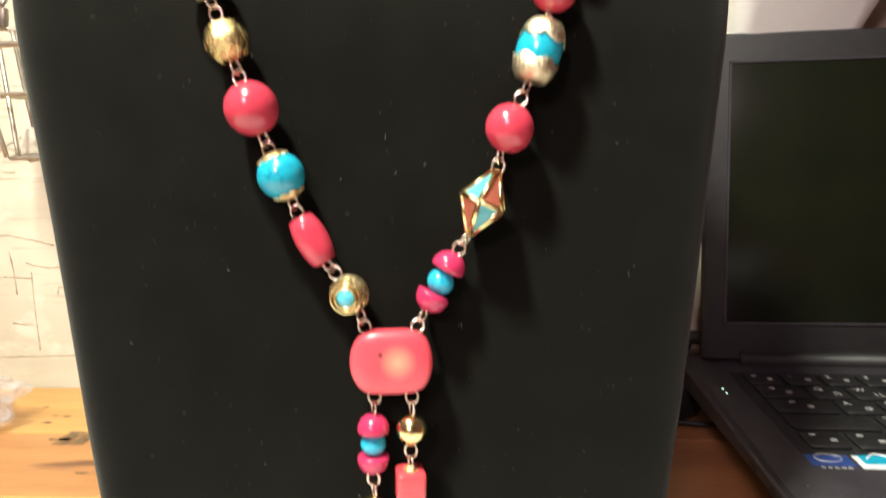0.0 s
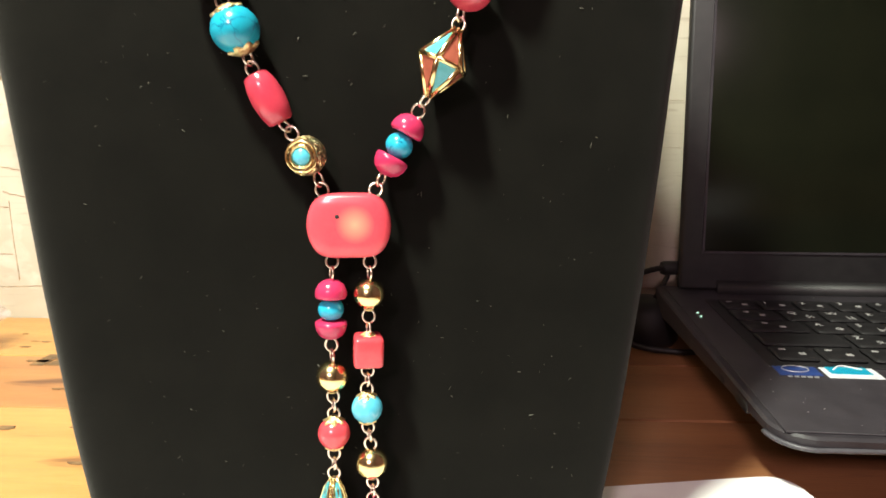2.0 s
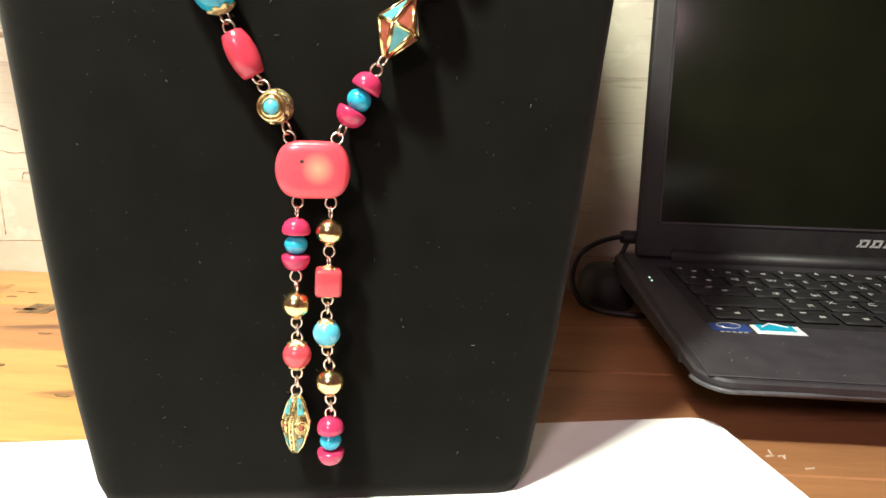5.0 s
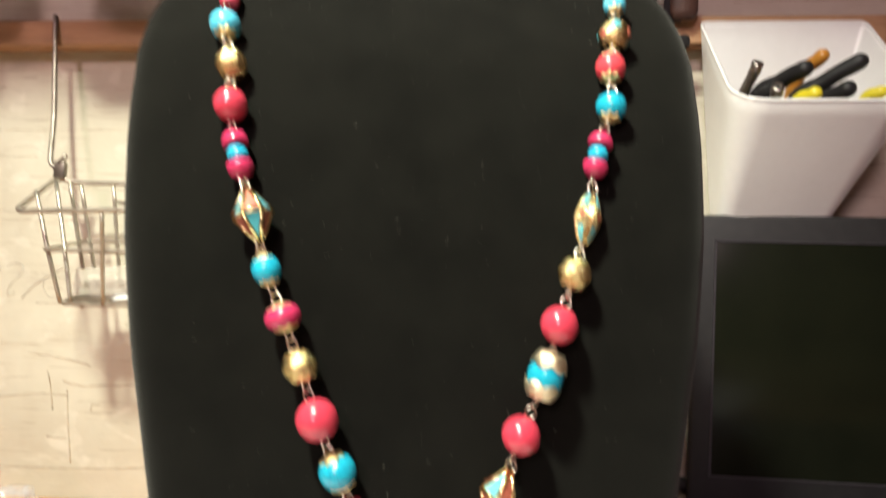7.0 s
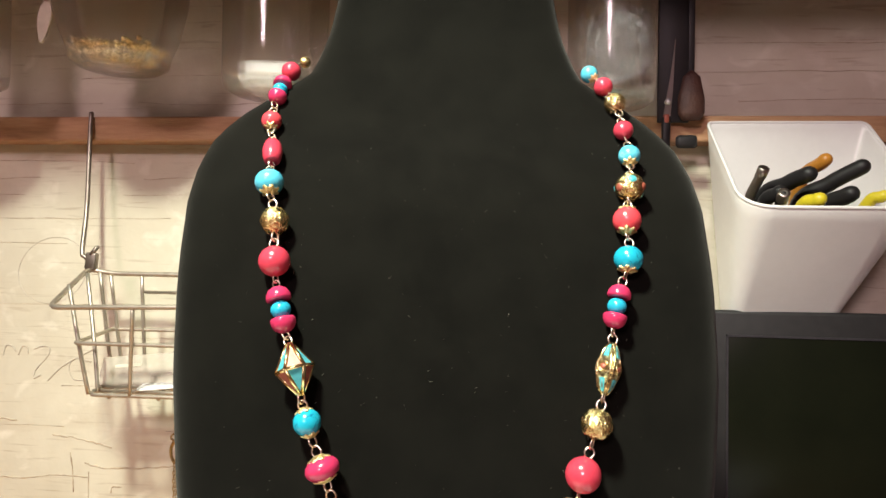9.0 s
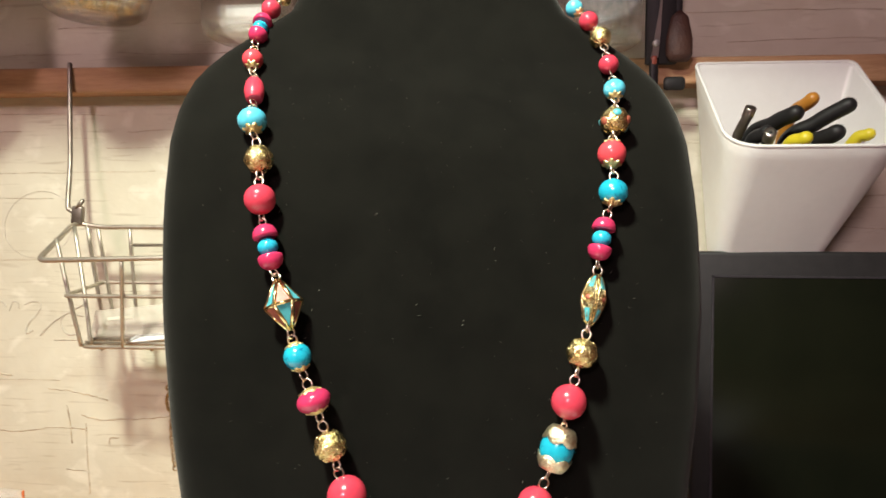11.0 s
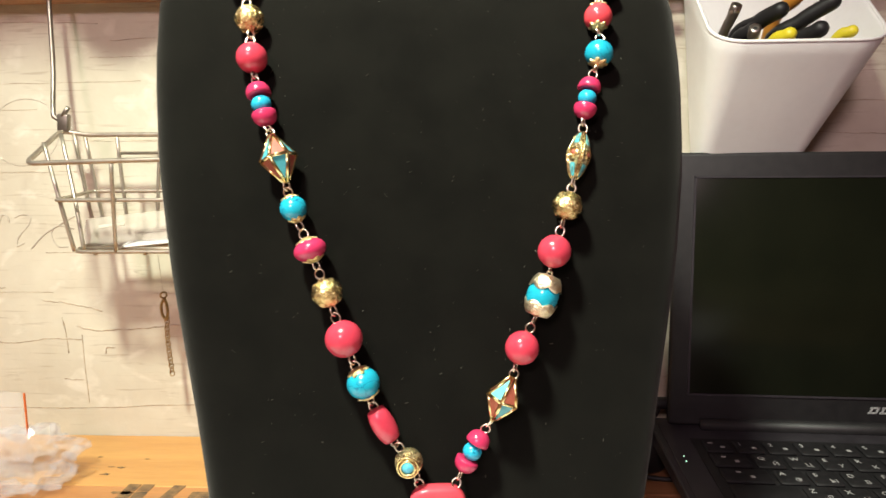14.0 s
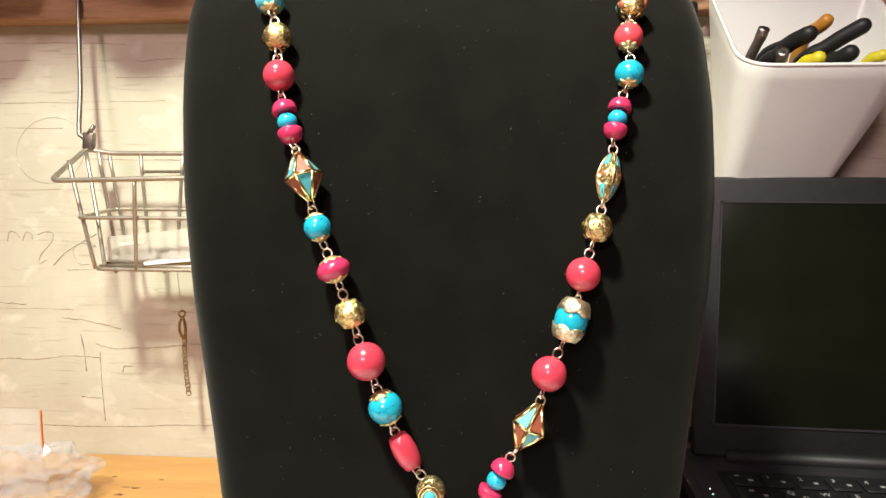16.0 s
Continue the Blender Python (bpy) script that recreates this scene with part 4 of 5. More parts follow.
def basket():
    ob = thing("wire_basket", "grey steel wire basket hanging on the rail, cards inside", "basket")
    xr, r = -0.1320, 0.00125
    top = [(-0.2510, 0.338, 0.2098), (xr, 0.338, 0.2125), (xr, 0.392, 0.2280), (-0.2450, 0.392, 0.2282), (-0.2605, 0.390, 0.2312)]
    part("rim", tube(rounded(top, 0.007), 0.0016, 10, None, True), STEEL, ob)
    low = [(-0.2385, 0.358, 0.1540), (xr, 0.358, 0.1540), (xr, 0.398, 0.1580), (-0.2420, 0.398, 0.1580)]
    part("bottom_frame", tube(rounded(low, 0.006), 0.0013, 8, None, True), STEEL, ob)
    mid = [(-0.2425, 0.349, 0.1872), (xr, 0.349, 0.1872), (xr, 0.3945, 0.1905), (-0.2450, 0.3945, 0.1905)]
    part("middle_hoop", tube(rounded(mid, 0.004), r, 8, None, True), STEEL, ob)
    for pts in ([(-0.2515, 0.357, 0.2225), (-0.2412, 0.352, 0.1870), (-0.2383, 0.358, 0.1545)],
                [(-0.2545, 0.380, 0.2285), (-0.2402, 0.366, 0.1865), (-0.2345, 0.362, 0.1545)],
                [(-0.2525, 0.3905, 0.2295), (-0.2470, 0.3935, 0.1750), (-0.2455, 0.3970, 0.1580)],
                [(-0.2460, 0.392, 0.2285), (-0.2400, 0.3955, 0.1720), (-0.2385, 0.3980, 0.1580)],
                [(-0.1992, 0.3385, 0.2095), (-0.2055, 0.3485, 0.1830), (-0.2110, 0.3575, 0.1545)],
                [(-0.1560, 0.3385, 0.2100), (-0.1625, 0.3485, 0.1830), (-0.1680, 0.3575, 0.1545)],
                [(-0.2240, 0.392, 0.2282), (-0.2230, 0.3955, 0.1720), (-0.2228, 0.3980, 0.1580)],
                [(-0.1945, 0.392, 0.2280), (-0.2015, 0.3955, 0.1720), (-0.2025, 0.3980, 0.1580)],
                [(-0.1640, 0.392, 0.2280), (-0.1700, 0.3955, 0.1720), (-0.1710, 0.3980, 0.1580)]):
        part("upright_wire", tube(smooth_line(pts, 5), r, 8), STEEL, ob)
    part("back_wire", tube([(-0.2245, 0.3935, 0.2160), (xr, 0.3935, 0.2160)], r * 0.9, 8), STEEL, ob)
    for k in range(4):
        y = 0.3645 + 0.0085 * k
        z = 0.1545 + 0.1 * (y - 0.358)
        part("floor_wire", tube([(-0.2395, y, z), (xr, y, z)], r, 8), STEEL, ob)
    for x in (-0.2250, -0.1930, -0.1620):
        part("floor_wire", tube([(x, 0.358, 0.1528), (x - 0.012, 0.398, 0.1568)], r, 8), STEEL, ob)
    hook = smooth_line([(-0.2745, 0.4125, 0.3400), (-0.2735, 0.4100, 0.3375), (-0.2712, 0.4050, 0.3060), (-0.2690, 0.4000, 0.2720), (-0.2650, 0.3900, 0.2440), (-0.2628, 0.3890, 0.2395), (-0.2580, 0.3890, 0.2370)], 6)
    part("hook_wire", tube(hook, 0.0016, 8), IRON, ob, "dark hanging wire")
    clip = box((0.0078, 0.0045, 0.0120), (0, 0, 0), 0.0014, 3)
    clip.transform(pose(-0.2580, 0.3895, 0.2362, 0, 6, 0))
    part("hook_clip", clip, IRON, ob, "dark crimped wire end")
    part("hook_stub", tube([(-0.2580, 0.3885, 0.2405), (-0.2530, 0.3880, 0.2462)], 0.0015, 8), IRON, ob)
    part("thread_loop", tube(ring_points((-0.2830, 0.3860, 0.2300), 0.0225, (1, 0.1, 0), (0, 0.2, 1), 40), 0.00022, 5, None, True), STEEL, ob, "thin loop of loose thread")
    cream = material("clouded_plastic_card", (0.66, 0.60, 0.52), 0.45, second=(0.54, 0.48, 0.40), scale=60)
    cream.node_tree.nodes["Principled BSDF"].inputs["Alpha"].default_value = 0.42
    tall = box((0.078, 0.0012, 0.0225), (0, 0, 0), 0.0004)
    tall.transform(pose(-0.2060, 0.3800, 0.1668, -32, -6, 0))
    tall_ob = tagged(part("card", tall, cream, None, smooth=False), "clouded plastic card with faint print in the wire basket", "card")
    for k, (w, x, z) in enumerate(((0.026, 0.010, -0.0035), (0.018, -0.020, 0.004), (0.012, 0.030, 0.004))):
        bar = box((w, 0.0003, 0.0022), (x, -0.00075, z))
        bar.transform(pose(-0.2060, 0.3800, 0.1668, -32, -6, 0))
        part("print_bar", bar, SCRAWLINK, tall_ob, smooth=False)
    flat = box((0.046, 0.016, 0.0012), (0, 0, 0), 0.0004)
    flat.transform(pose(-0.1890, 0.3730, 0.1592, 6, -5, 8))
    tagged(part("card", flat, PAPER, None, smooth=False), "white folded card in the wire basket", "card")
    return ob


basket()


def hanging_chain():
    ob = thing("clasp_chain", "antique bronze clasp and extender chain hanging from a thread", "chain")
    part("thread", tube([(-0.2045, 0.3965, 0.1560), (-0.2035, 0.4000, 0.1190)], 0.0002, 5), STEEL, ob)
    part("clasp_ring", tube(ring_points((-0.2034, 0.400, 0.1172), 0.0021, (0, 0, 1), (0.8, 0.6, 0), 14), 0.0007, 6, None, True), BRONZE, ob)
    claw = smooth_line([(-0.2032, 0.400, 0.1150), (-0.2056, 0.400, 0.1095), (-0.2050, 0.400, 0.1030), (-0.2026, 0.400, 0.1000), (-0.2012, 0.400, 0.1045), (-0.2016, 0.400, 0.1105), (-0.2030, 0.400, 0.1148)], 5)
    part("clasp", tube(claw, 0.00105, 8), BRONZE, ob, "lobster claw clasp")
    z, k = 0.1005, 0
    while z > 0.0600:
        v = (1, 0.2, 0) if k % 2 else (0.3, 1, 0)
        part("chain_link", tube(ring_points((-0.2020 - 0.0010 * math.sin(z * 90), 0.401, z), 0.0016, (0, 0, 1), v, 10, 1.3), 0.00042, 5, None, True), BRONZE, ob)
        z -= 0.0027
        k += 1


hanging_chain()


def pen_bin():
    ob = thing("pen_holder", "white plastic pen holder hanging on the rail", "pen holder")
    bm = bmesh.new()

    def section(t, ins):
        """Rounded outline at t from foot (0) to rim (1), as points with the slanted rim."""
        xl, xr = 0.1600 + (0.1490 - 0.1600) * t, 0.2190 + (0.2500 - 0.2190) * t
        yf, yb = 0.3930 + (0.3390 - 0.3930) * t, 0.4112
        zf, zb = 0.1992 + (0.2732 - 0.1992) * t, 0.1992 + (0.3342 - 0.1992) * t
        pts = []
        for cx, cy, a0, rr in ((xr, yf, -90, 0.024 * (0.25 + 0.75 * t)), (xr, yb, 0, 0.005), (xl, yb, 90, 0.004), (xl, yf, 180, 0.018 * (0.3 + 0.7 * t))):
            sx = -1 if cx == xr else 1
            sy = 1 if cy == yf else -1
            for k in range(7):
                a = radians(a0 + 90 * k / 6)
                x = cx + sx * rr + (rr - ins) * math.cos(a)
                y = cy + sy * rr + (rr - ins) * math.sin(a)
                f = (y - yf) / (yb - yf)
                pts.append((x, y, zf + (zb - zf) * max(f, 0.0) ** 1.25))
        return pts
    rows = [section(t, 0.0) for t in (0, 0.15, 0.3, 0.45, 0.6, 0.75, 0.9, 0.985, 1.0)]
    rows[-1] = section(1.0, 0.0006)
    inner = [section(t, 0.0018) for t in (1.0, 0.98, 0.75, 0.5, 0.25, 0.06)]
    rings = [[bm.verts.new(p) for p in r] for r in rows + inner]
    n = len(rings[0])
    for a, b in zip(rings, rings[1:]):
        for k in range(n):
            bm.faces.new((a[k], a[(k + 1) % n], b[(k + 1) % n], b[k]))
    bm.faces.new(rings[0][::-1])
    bm.faces.new(rings[-1])
    part("cup", bm, PLASTIC, ob)
    part("rim", tube([Vector(p) + Vector((0, 0, 0.0002)) for p in section(1.0, 0.0008)], 0.0011, 6, None, True), PLASTIC, ob, "rounded white rim")


pen_bin()


def pen(name, points, r, mat, label, end=None):
    """A straight or bent handle through a few points, rounded off at the tip."""
    line = smooth_line(points, 8)
    n = len(line)
    radii = [r * (0.7 + 0.3 * min(1.0, 3 * k / n)) for k in range(n)]
    tip = (line[-1] - line[-2]).normalized()
    for q, w in ((0.45, 0.9), (0.8, 0.62), (0.98, 0.25)):
        line.append(line[n - 1] + tip * r * q)
        radii.append(r * w)
    ob = thing(name, label, "pen", group="pens in the holder")
    part("barrel", tube(line, radii, 14), mat, ob)
    if end:
        m = Matrix.Translation(line[n - 1]) @ tip.to_track_quat("Z", "Y").to_matrix().to_4x4()
        part("end_cap", lathe([(r * 1.05, -r * 1.4), (r * 1.12, -r), (r * 1.12, r * 0.9), (r * 0.6, r * 1.1), (0, r * 0.7)], 16, m=m), end, ob, "round metal end")
    return ob


pen("pen", [(0.1720, 0.402, 0.212), (0.1640, 0.380, 0.2722), (0.1662, 0.362, 0.2957)], 0.0029, METALPEN, "slim metal pen leaning in the holder", METALPEN)
pen("pliers_handle", [(0.1760, 0.400, 0.215), (0.1745, 0.386, 0.2782), (0.1835, 0.370, 0.2897), (0.1905, 0.359, 0.2940)], 0.0047, BLACKPL, "black plastic pliers handle in the pen holder")
pen("pliers_handle", [(0.1780, 0.398, 0.215), (0.1720, 0.376, 0.2742), (0.1760, 0.362, 0.2837)], 0.0042, BLACKPL, "short black pliers handle in the pen holder")
pen("pen", [(0.1820, 0.398, 0.212), (0.1765, 0.366, 0.2687), (0.1730, 0.350, 0.2807)], 0.0030, BLACKPL, "black pen with a round metal end in the holder", METALPEN)
pen("screwdriver", [(0.1960, 0.402, 0.215), (0.1985, 0.390, 0.2882), (0.2062, 0.373, 0.3042)], 0.0040, ORANGE, "amber plastic tool handle in the pen holder")
pen("pliers_handle", [(0.2000, 0.400, 0.215), (0.1955, 0.386, 0.2752), (0.2090, 0.373, 0.2902), (0.2215, 0.363, 0.2988)], 0.0046, BLACKPL, "long black pliers handle in the pen holder")
pen("pliers_handle", [(0.2040, 0.398, 0.215), (0.2020, 0.378, 0.2702), (0.2125, 0.357, 0.2827)], 0.0048, BLACKPL, "short black pliers handle in the pen holder")
pen("highlighter", [(0.1960, 0.396, 0.212), (0.1890, 0.366, 0.2712), (0.1928, 0.351, 0.2790)], 0.0040, YELLOW, "yellow highlighter in the pen holder")
pen("highlighter", [(0.2080, 0.396, 0.212), (0.2260, 0.370, 0.2742), (0.2330, 0.362, 0.2822)], 0.0034, YELLOW, "yellow highlighter in the pen holder")


def jar(x, y, z0, r, label, fill=None, foot=0.80):
    ob = thing("glass_jar", label, "jar", (x, y, z0), group="jars under the shelf")
    top = 0.4600 - z0
    f = foot / 0.80
    prof = [(0, 0.0), (r * foot, 0.0), (r * min(0.96 * f, 0.96), 0.003), (r * min(f, 1), 0.009), (r * (1 + min(f, 1)) / 2, 0.022), (r, 0.045), (r, top * 0.72), (r * 0.80, top * 0.86), (r * 0.80, top * 0.93),
            (r * 0.76, top * 0.93), (r * 0.76, top * 0.86), (r * 0.955, top * 0.71), (r * 0.955, 0.045), (r * 0.955 * (1 + min(f, 1)) / 2, 0.022), (r * 0.955 * min(f, 1), 0.010), (r * 0.85 * min(f, 1), 0.005), (0, 0.004)]
    g = part("glass", lathe(prof, 36), GLASS, ob)
    part("lid", lathe([(0, top * 0.86), (r * 0.85, top * 0.86), (r * 0.87, top * 0.88), (r * 0.87, top), (0, top)], 32), SILVER, ob, "metal lid screwed to the shelf")
    if fill:
        rnd = random.Random(9)
        bm = bmesh.new()
        for _ in range(230):
            a, q = rnd.uniform(0, 6.283), r * 0.86 * min(f, 1) * math.sqrt(rnd.random())
            s = rnd.uniform(0.0009, 0.0018)
            lathe(ball_profile(s, s, 6), 8, bm, Matrix.Translation((q * math.cos(a), q * math.sin(a), 0.006 + s + rnd.random() * 0.008 * (0.4 + 0.6 * abs(math.cos(a))))))
        tagged(part("bead_fill", bm, GOLD, ob, "heap of small gold beads"), kind="stuff")
    return ob


jar(-0.2225, 0.360, 0.3575, 0.040, "wide clear glass jar of gold beads hanging under the shelf", True, 0.60)
jar(-0.1225, 0.360, 0.3405, 0.032, "clear glass jar hanging under the shelf")
jar(0.0790, 0.360, 0.3330, 0.0255, "clear glass jar with a crumpled bag hanging under the shelf")


def crumpled(name, centre, size, label, seed, mat=None):
    rnd = random.Random(seed)
    bm = bmesh.new()
    bmesh.ops.create_icosphere(bm, subdivisions=4, radius=1)
    off = Vector((seed * 3.1, seed * 1.7, 0))
    for v in bm.verts:
        k = 1.12 + 0.45 * noise.noise(v.co * 1.7 + off) - 0.75 * abs(noise.noise(v.co * 2.9 + off)) + 0.14 * abs(noise.noise(v.co * 5.0 + off))
        v.co = Vector((v.co.x * size[0] * k, v.co.y * size[1] * k, v.co.z * size[2] * k))
    ob = part(name, bm, mat or FILM, None, smooth=False)
    ob.matrix_world = pose(*centre)
    return tagged(ob, label, "bag")


crumpled("plastic_bag", (-0.283, 0.352, 0.017), (0.036, 0.028, 0.019), "crumpled clear plastic bag on the worktop", 3)
crumpled("plastic_bag", (0.082, 0.360, 0.368), (0.017, 0.015, 0.020), "crumpled clear bag inside the glass jar", 5)


# ---- wall marks ----
def wall_line(name, points, r, mat, steps=5, wob=0.0006, seed=1):
    """A hairline on the wall, sunk to half its thickness, a little uneven."""
    pts = []
    for k, p in enumerate(smooth_line([(x, 0.43, z) for x, z in points], steps)):
        pts.append(Vector((p.x, 0.4299, p.z + wob * noise.noise(Vector((p.x * 260, seed, p.z * 90))))))
    rr = [r * (0.45 + 0.75 * abs(noise.noise(Vector((k * 0.37, seed * 2.3, 0))))) for k in range(len(pts))]
    return part(name, tube(pts, rr, 5), mat, wall)


for k, pts in enumerate((
        [(-0.48, 0.0742), (-0.3575, 0.0733), (-0.3258, 0.0745), (-0.3076, 0.0769), (-0.2845, 0.0758)], [(-0.2981, 0.0939), (-0.2961, 0.0806), (-0.2952, 0.065)],
        [(-0.2866, 0.0873), (-0.2758, 0.0839), (-0.2404, 0.0846), (-0.1998, 0.088), (-0.12, 0.087)], [(-0.2836, 0.0807), (-0.2835, 0.0561), (-0.2823, 0.0266)],
        [(-0.312, 0.106), (-0.290, 0.104), (-0.266, 0.0985)], [(-0.2662, 0.0653), (-0.2649, 0.0697), (-0.2583, 0.0698)], [(-0.37, 0.118), (-0.34, 0.1165)], [(-0.30, 0.045), (-0.285, 0.044)])):
    wall_line("crack", pts, 0.00075, CRACKM, 8, 0.0012, k)
wall_line("board_joint", [(-0.9, 0.0235), (-0.335, 0.0215), (-0.209, 0.0250), (0.0, 0.0245), (0.9, 0.024)], 0.0007, CRACKM, 40, 0.0005, 20)
rows_z = (0.113, 0.142, 0.181, 0.203, 0.226, 0.249, 0.268, 0.284, 0.2965, 0.3085, 0.352, 0.371, 0.392)
rnd = random.Random(31)
for k, z in enumerate(rows_z):
    x = -0.75
    while x < 0.6:
        n = rnd.uniform(0.05, 0.22)
        wall_line("board_joint", [(x, z + rnd.uniform(-0.001, 0.001)), (x + n / 2, z + rnd.uniform(-0.0015, 0.0015)), (x + n, z + rnd.uniform(-0.001, 0.001))], 0.00034, CRACKM, 6, 0.0009, k + x)
        x += n + rnd.uniform(0.02, 0.16)
for k, pts in enumerate((
        [(-0.3520, 0.1640), (-0.3500, 0.1712), (-0.3450, 0.1712), (-0.3424, 0.1674)], [(-0.3277, 0.1695), (-0.3218, 0.1717), (-0.3158, 0.1704), (-0.3172, 0.1644), (-0.326, 0.1546), (-0.3276, 0.1482), (-0.3221, 0.1503)],
        [(-0.3168, 0.1461), (-0.307, 0.1559), (-0.2955, 0.1632), (-0.2818, 0.1704)], [(-0.2826, 0.161), (-0.2955, 0.1632), (-0.3004, 0.1568), (-0.2968, 0.1482), (-0.2881, 0.1474)],
        [(-0.3400, 0.1650), (-0.3370, 0.1712), (-0.3330, 0.1705), (-0.3322, 0.1660)], [(-0.372, 0.165), (-0.367, 0.172), (-0.361, 0.170), (-0.359, 0.163)])):
    wall_line("script_flourish", pts, 0.0009, SCRAWLINK, 8, 0.0002, k + 40)

# ---- worktop marks ----
def flat_mark(points, mat, name):
    bm = bmesh.new()
    lo = [bm.verts.new((x, y, -0.0004)) for x, y in points]
    hi = [bm.verts.new((x, y, 0.00025)) for x, y in points]
    bm.faces.new(hi)
    bm.faces.new(lo[::-1])
    for k in range(len(points)):
        bm.faces.new((lo[k], lo[(k + 1) % len(points)], hi[(k + 1) % len(points)], hi[k]))
    return part(name, bm, mat, table, smooth=False)


for i in range(3):
    for j in range(2):
        if i < 2:
            x, y = -0.2120 + 0.0092 * i, 0.3360 + 0.0094 * j
            flat_mark([(x, y), (x + 0.0082, y), (x + 0.0082, y + 0.0084), (x, y + 0.0084)], INKM, "stencil_mark")
flat_mark([(-0.184, 0.335), (-0.176, 0.335), (-0.1735, 0.353), (-0.1815, 0.353)], INKM, "stencil_mark")
flat_mark([(-0.166, 0.337), (-0.152, 0.338), (-0.152, 0.3455), (-0.166, 0.345)], INKM, "stencil_mark")
rnd = random.Random(77)
for cx, cy, r in ((-0.2376, 0.3774, 0.0020), (-0.2302, 0.3765, 0.0024), (-0.2180, 0.3900, 0.0013), (-0.2357, 0.3667, 0.0028), (-0.2539, 0.392, 0.0014), (-0.2096, 0.3427, 0.0055), (-0.1680, 0.2600, 0.0040), (-0.135, 0.262, 0.004), (-0.1741, 0.3036, 0.0022), (-0.120, 0.232, 0.003)):
    pts = []
    for k in range(12):
        a = 2 * math.pi * k / 12
        q = r * rnd.uniform(0.6, 1.25)
        pts.append((cx + 1.35 * q * math.cos(a), cy + 0.45 * q * math.sin(a)))
    flat_mark(pts, INKM, "knot")

SCRATCH = material("raw_scratch", (0.62, 0.50, 0.38), 0.8)
for x, y, w, d in ((0.1500, 0.2075, 0.0030, 0.0005), (0.1525, 0.2090, 0.0005, 0.0030), (0.1545, 0.2080, 0.0028, 0.0005), (0.1560, 0.2060, 0.0006, 0.0026), (0.1600, 0.2000, 0.0034, 0.0004)):
    flat_mark([(x, y), (x + w, y + 0.0008), (x + w, y + 0.0008 + d), (x, y + d)], SCRATCH, "scratch")

# ---- zip bag, charm, tools ----
def zip_bag():
    ob = thing("zip_bag", "small upright clear zip bag with an orange strip", "bag", (-0.302, 0.356, 0.0))
    bm = bmesh.new()
    rows = []
    for i in range(9):
        z = 0.061 * i / 8
        rows.append([bm.verts.new((-0.03 + 0.05 * k / 8, 0.004 * noise.noise(Vector((k * 0.6, i * 0.5, 3))) + 0.004 * (1 - i / 8), z)) for k in range(9)])
    for a, b in zip(rows, rows[1:]):
        for k in range(8):
            bm.faces.new((a[k], a[k + 1], b[k + 1], b[k]))
    g = bmesh.ops.extrude_face_region(bm, geom=bm.faces[:])
    bmesh.ops.translate(bm, verts=[v for v in g["geom"] if isinstance(v, bmesh.types.BMVert)], vec=(0, 0.003, 0))
    part("film", bm, THINFILM, ob)
    part("zip_strip", box((0.0008, 0.0016, 0.030), (0.0205, 0.003, 0.045), 0.0003), material("orange_strip", (0.75, 0.16, 0.03), 0.4), ob, "orange zip strip")


zip_bag()


def wing_charm():
    ob = thing("wing_charm", "pale metal wing charm hanging under the shelf", "charm", (-0.2620, 0.345, 0.0))
    bm = bmesh.new()
    front, back = [], []
    for k in range(16):
        a = 2 * math.pi * k / 16
        x = 0.0042 * math.cos(a) * (1 + 0.35 * math.sin(a)) + 0.0016 * math.sin(a)
        z = 0.382 + 0.0125 * math.sin(a)
        front.append(bm.verts.new((x, -0.0008, z)))
        back.append(bm.verts.new((x, 0.0008, z)))
    bm.faces.new(front)
    bm.faces.new(back[::-1])
    for k in range(16):
        bm.faces.new((front[k], front[(k + 1) % 16], back[(k + 1) % 16], back[k]))
    part("wing", bm, material("pale_pewter", (0.66, 0.58, 0.44), 0.4, 0.6), ob, smooth=False)
    part("loop", tube(ring_points((0.001, 0, 0.3965), 0.0016, (1, 0, 0), (0, 0, 1), 12), 0.0004, 5, None, True), WIRE, ob)
    part("thread", tube([(0.001, 0, 0.398), (0.001, 0, 0.461)], 0.0004, 5), WIRE, ob)


wing_charm()


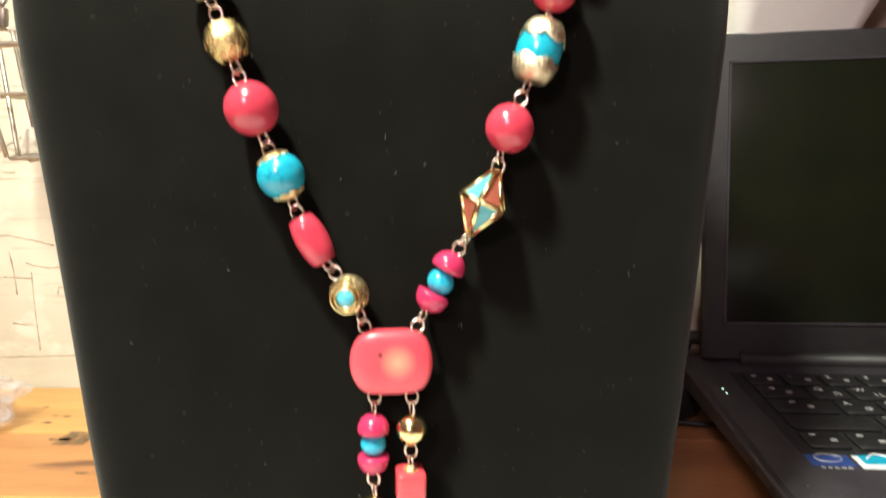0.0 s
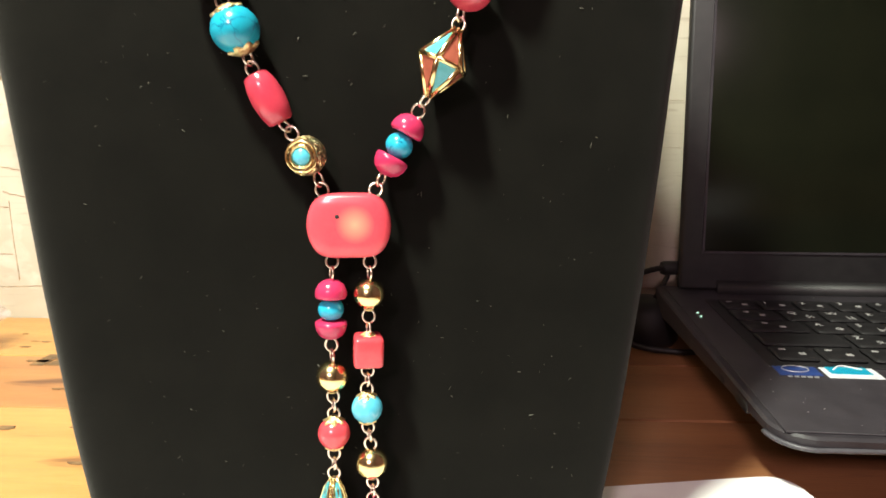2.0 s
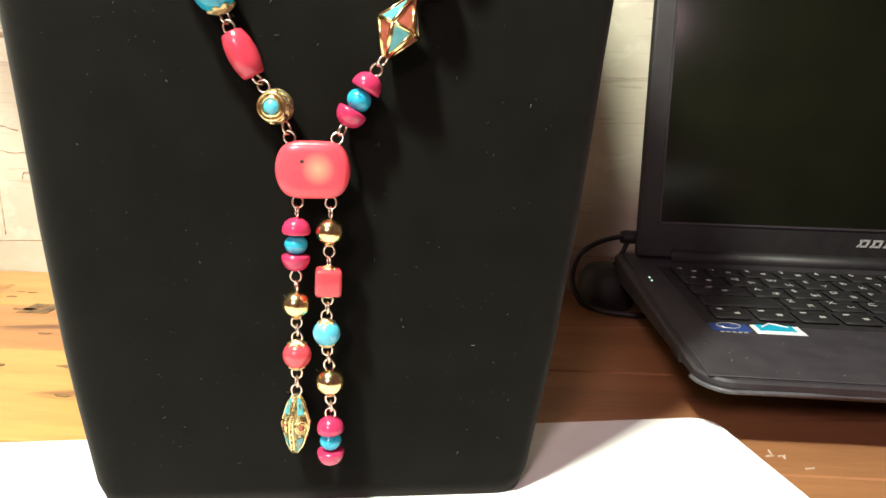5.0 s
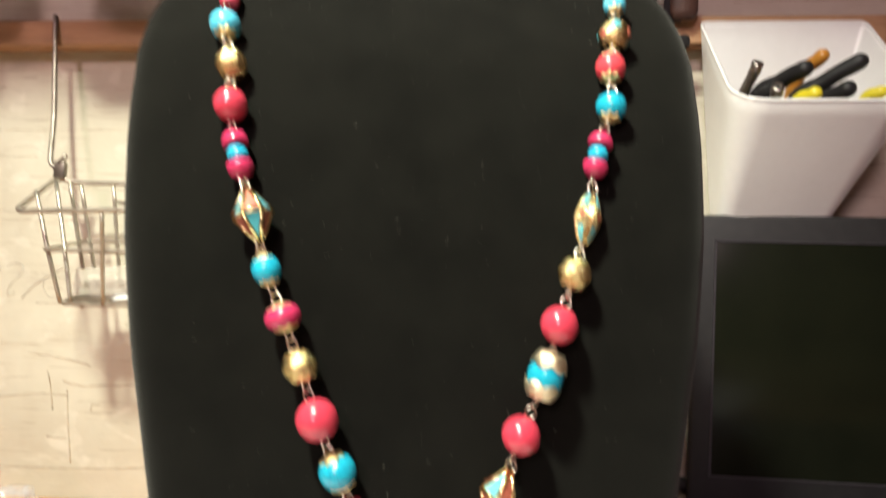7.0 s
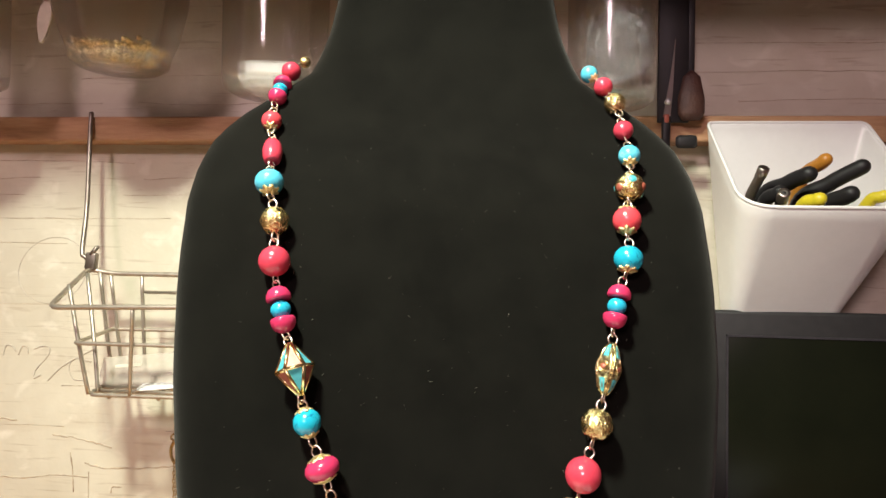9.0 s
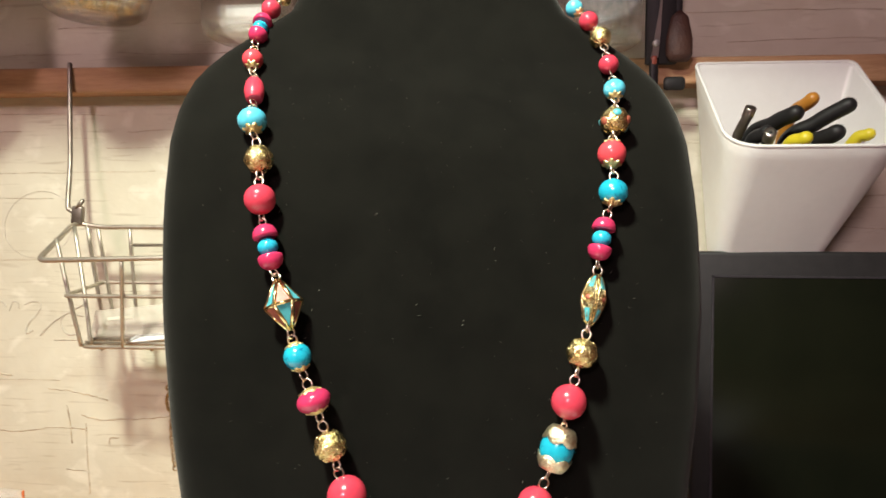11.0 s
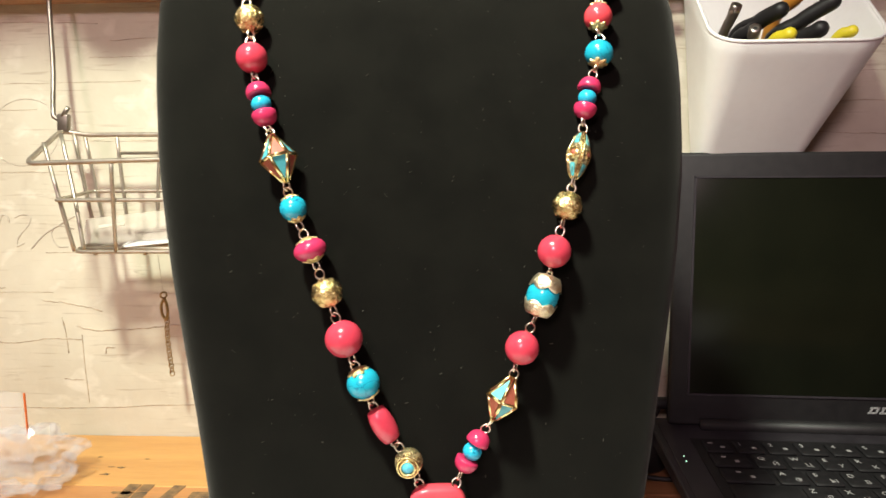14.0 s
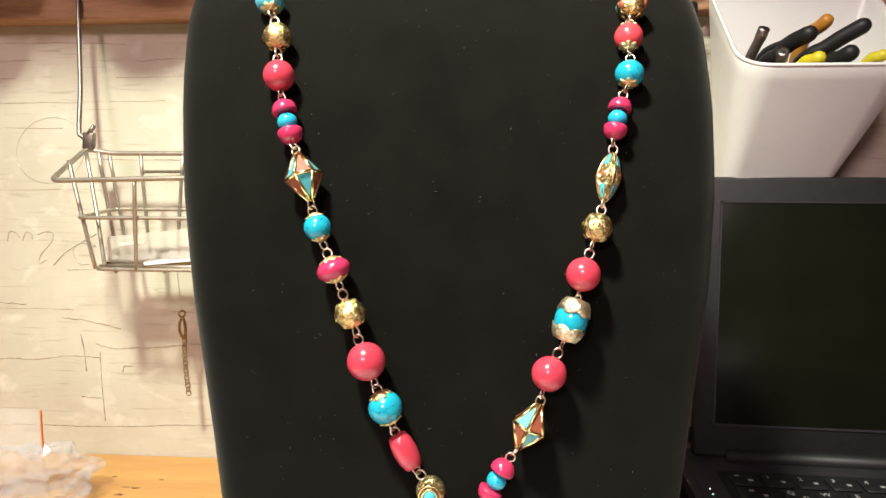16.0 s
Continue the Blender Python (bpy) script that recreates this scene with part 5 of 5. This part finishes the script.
def hanging_tools():
    strap = thing("leather_strap", "wide black strap hanging from the shelf to the rail", "strap", (0.1270, 0.4080, 0.0))
    bm = box((0.020, 0.003, 0.128), (0, 0, 0.397), 0.0008)
    part("strap", bm, RUBBER, strap)
    knife = thing("craft_scissors", "scissors with dark handles hanging on the rail", "scissors", (0.1215, 0.4010, 0.0))
    blade = bmesh.new()
    vs = [(-0.0022, 0.336), (0.0022, 0.336), (0.0035, 0.352), (0.0048, 0.386), (0.0018, 0.362)]
    fr = [blade.verts.new((x, -0.0006, z)) for x, z in vs]
    bk = [blade.verts.new((x, 0.0006, z)) for x, z in vs]
    blade.faces.new(fr)
    blade.faces.new(bk[::-1])
    for k in range(5):
        blade.faces.new((fr[k], fr[(k + 1) % 5], bk[(k + 1) % 5], bk[k]))
    part("blade", blade, METALPEN, knife, "thin steel blade", smooth=False)
    part("pivot", lathe([(0, -0.0014), (0.0022, -0.0012), (0.0022, 0.0012), (0, 0.0014)], 12, m=pose(0.0005, -0.0008, 0.345, 90, 0, 0)), SILVER, knife)
    part("handle", box((0.0055, 0.004, 0.026), (-0.0005, 0, 0.3225), 0.0014), BLACKPL, knife, "black handle")
    part("grip", box((0.0036, 0.0045, 0.006), (-0.0005, 0, 0.3340), 0.001), BRICK, knife, "red collar")
    part("handle", box((0.0135, 0.004, 0.0085), (0.0125, 0, 0.3195), 0.0024, 3), BLACKPL, knife, "black handle")
    pouch = thing("leather_pouch", "brown leather pouch hanging behind the scissors", "pouch", (0.1375, 0.4040, 0.0))
    lb = bmesh.new()
    pr = [(0, 0.334), (0.006, 0.334), (0.0085, 0.3385), (0.0085, 0.348), (0.0055, 0.362), (0.001, 0.366), (0, 0.366)]
    lathe(pr, 20, lb, None, 0.5)
    part("pouch_body", lb, material("brown_leather", (0.075, 0.032, 0.022), 0.6, second=(0.05, 0.02, 0.015), scale=120, bump=0.3, bump_scale=700), pouch)
    part("strap", box((0.004, 0.0012, 0.098), (0, 0.001, 0.412), 0.0004), RUBBER, pouch)


hanging_tools()
jar(-0.3280, 0.360, 0.3470, 0.026, "greenish glass jar hanging under the shelf")
tagged(part("gift_box", box((0.026, 0.022, 0.010), (-0.1240, 0.358, 0.3520), 0.001), PAPER, smooth=False), "small white box inside a glass jar", "box")
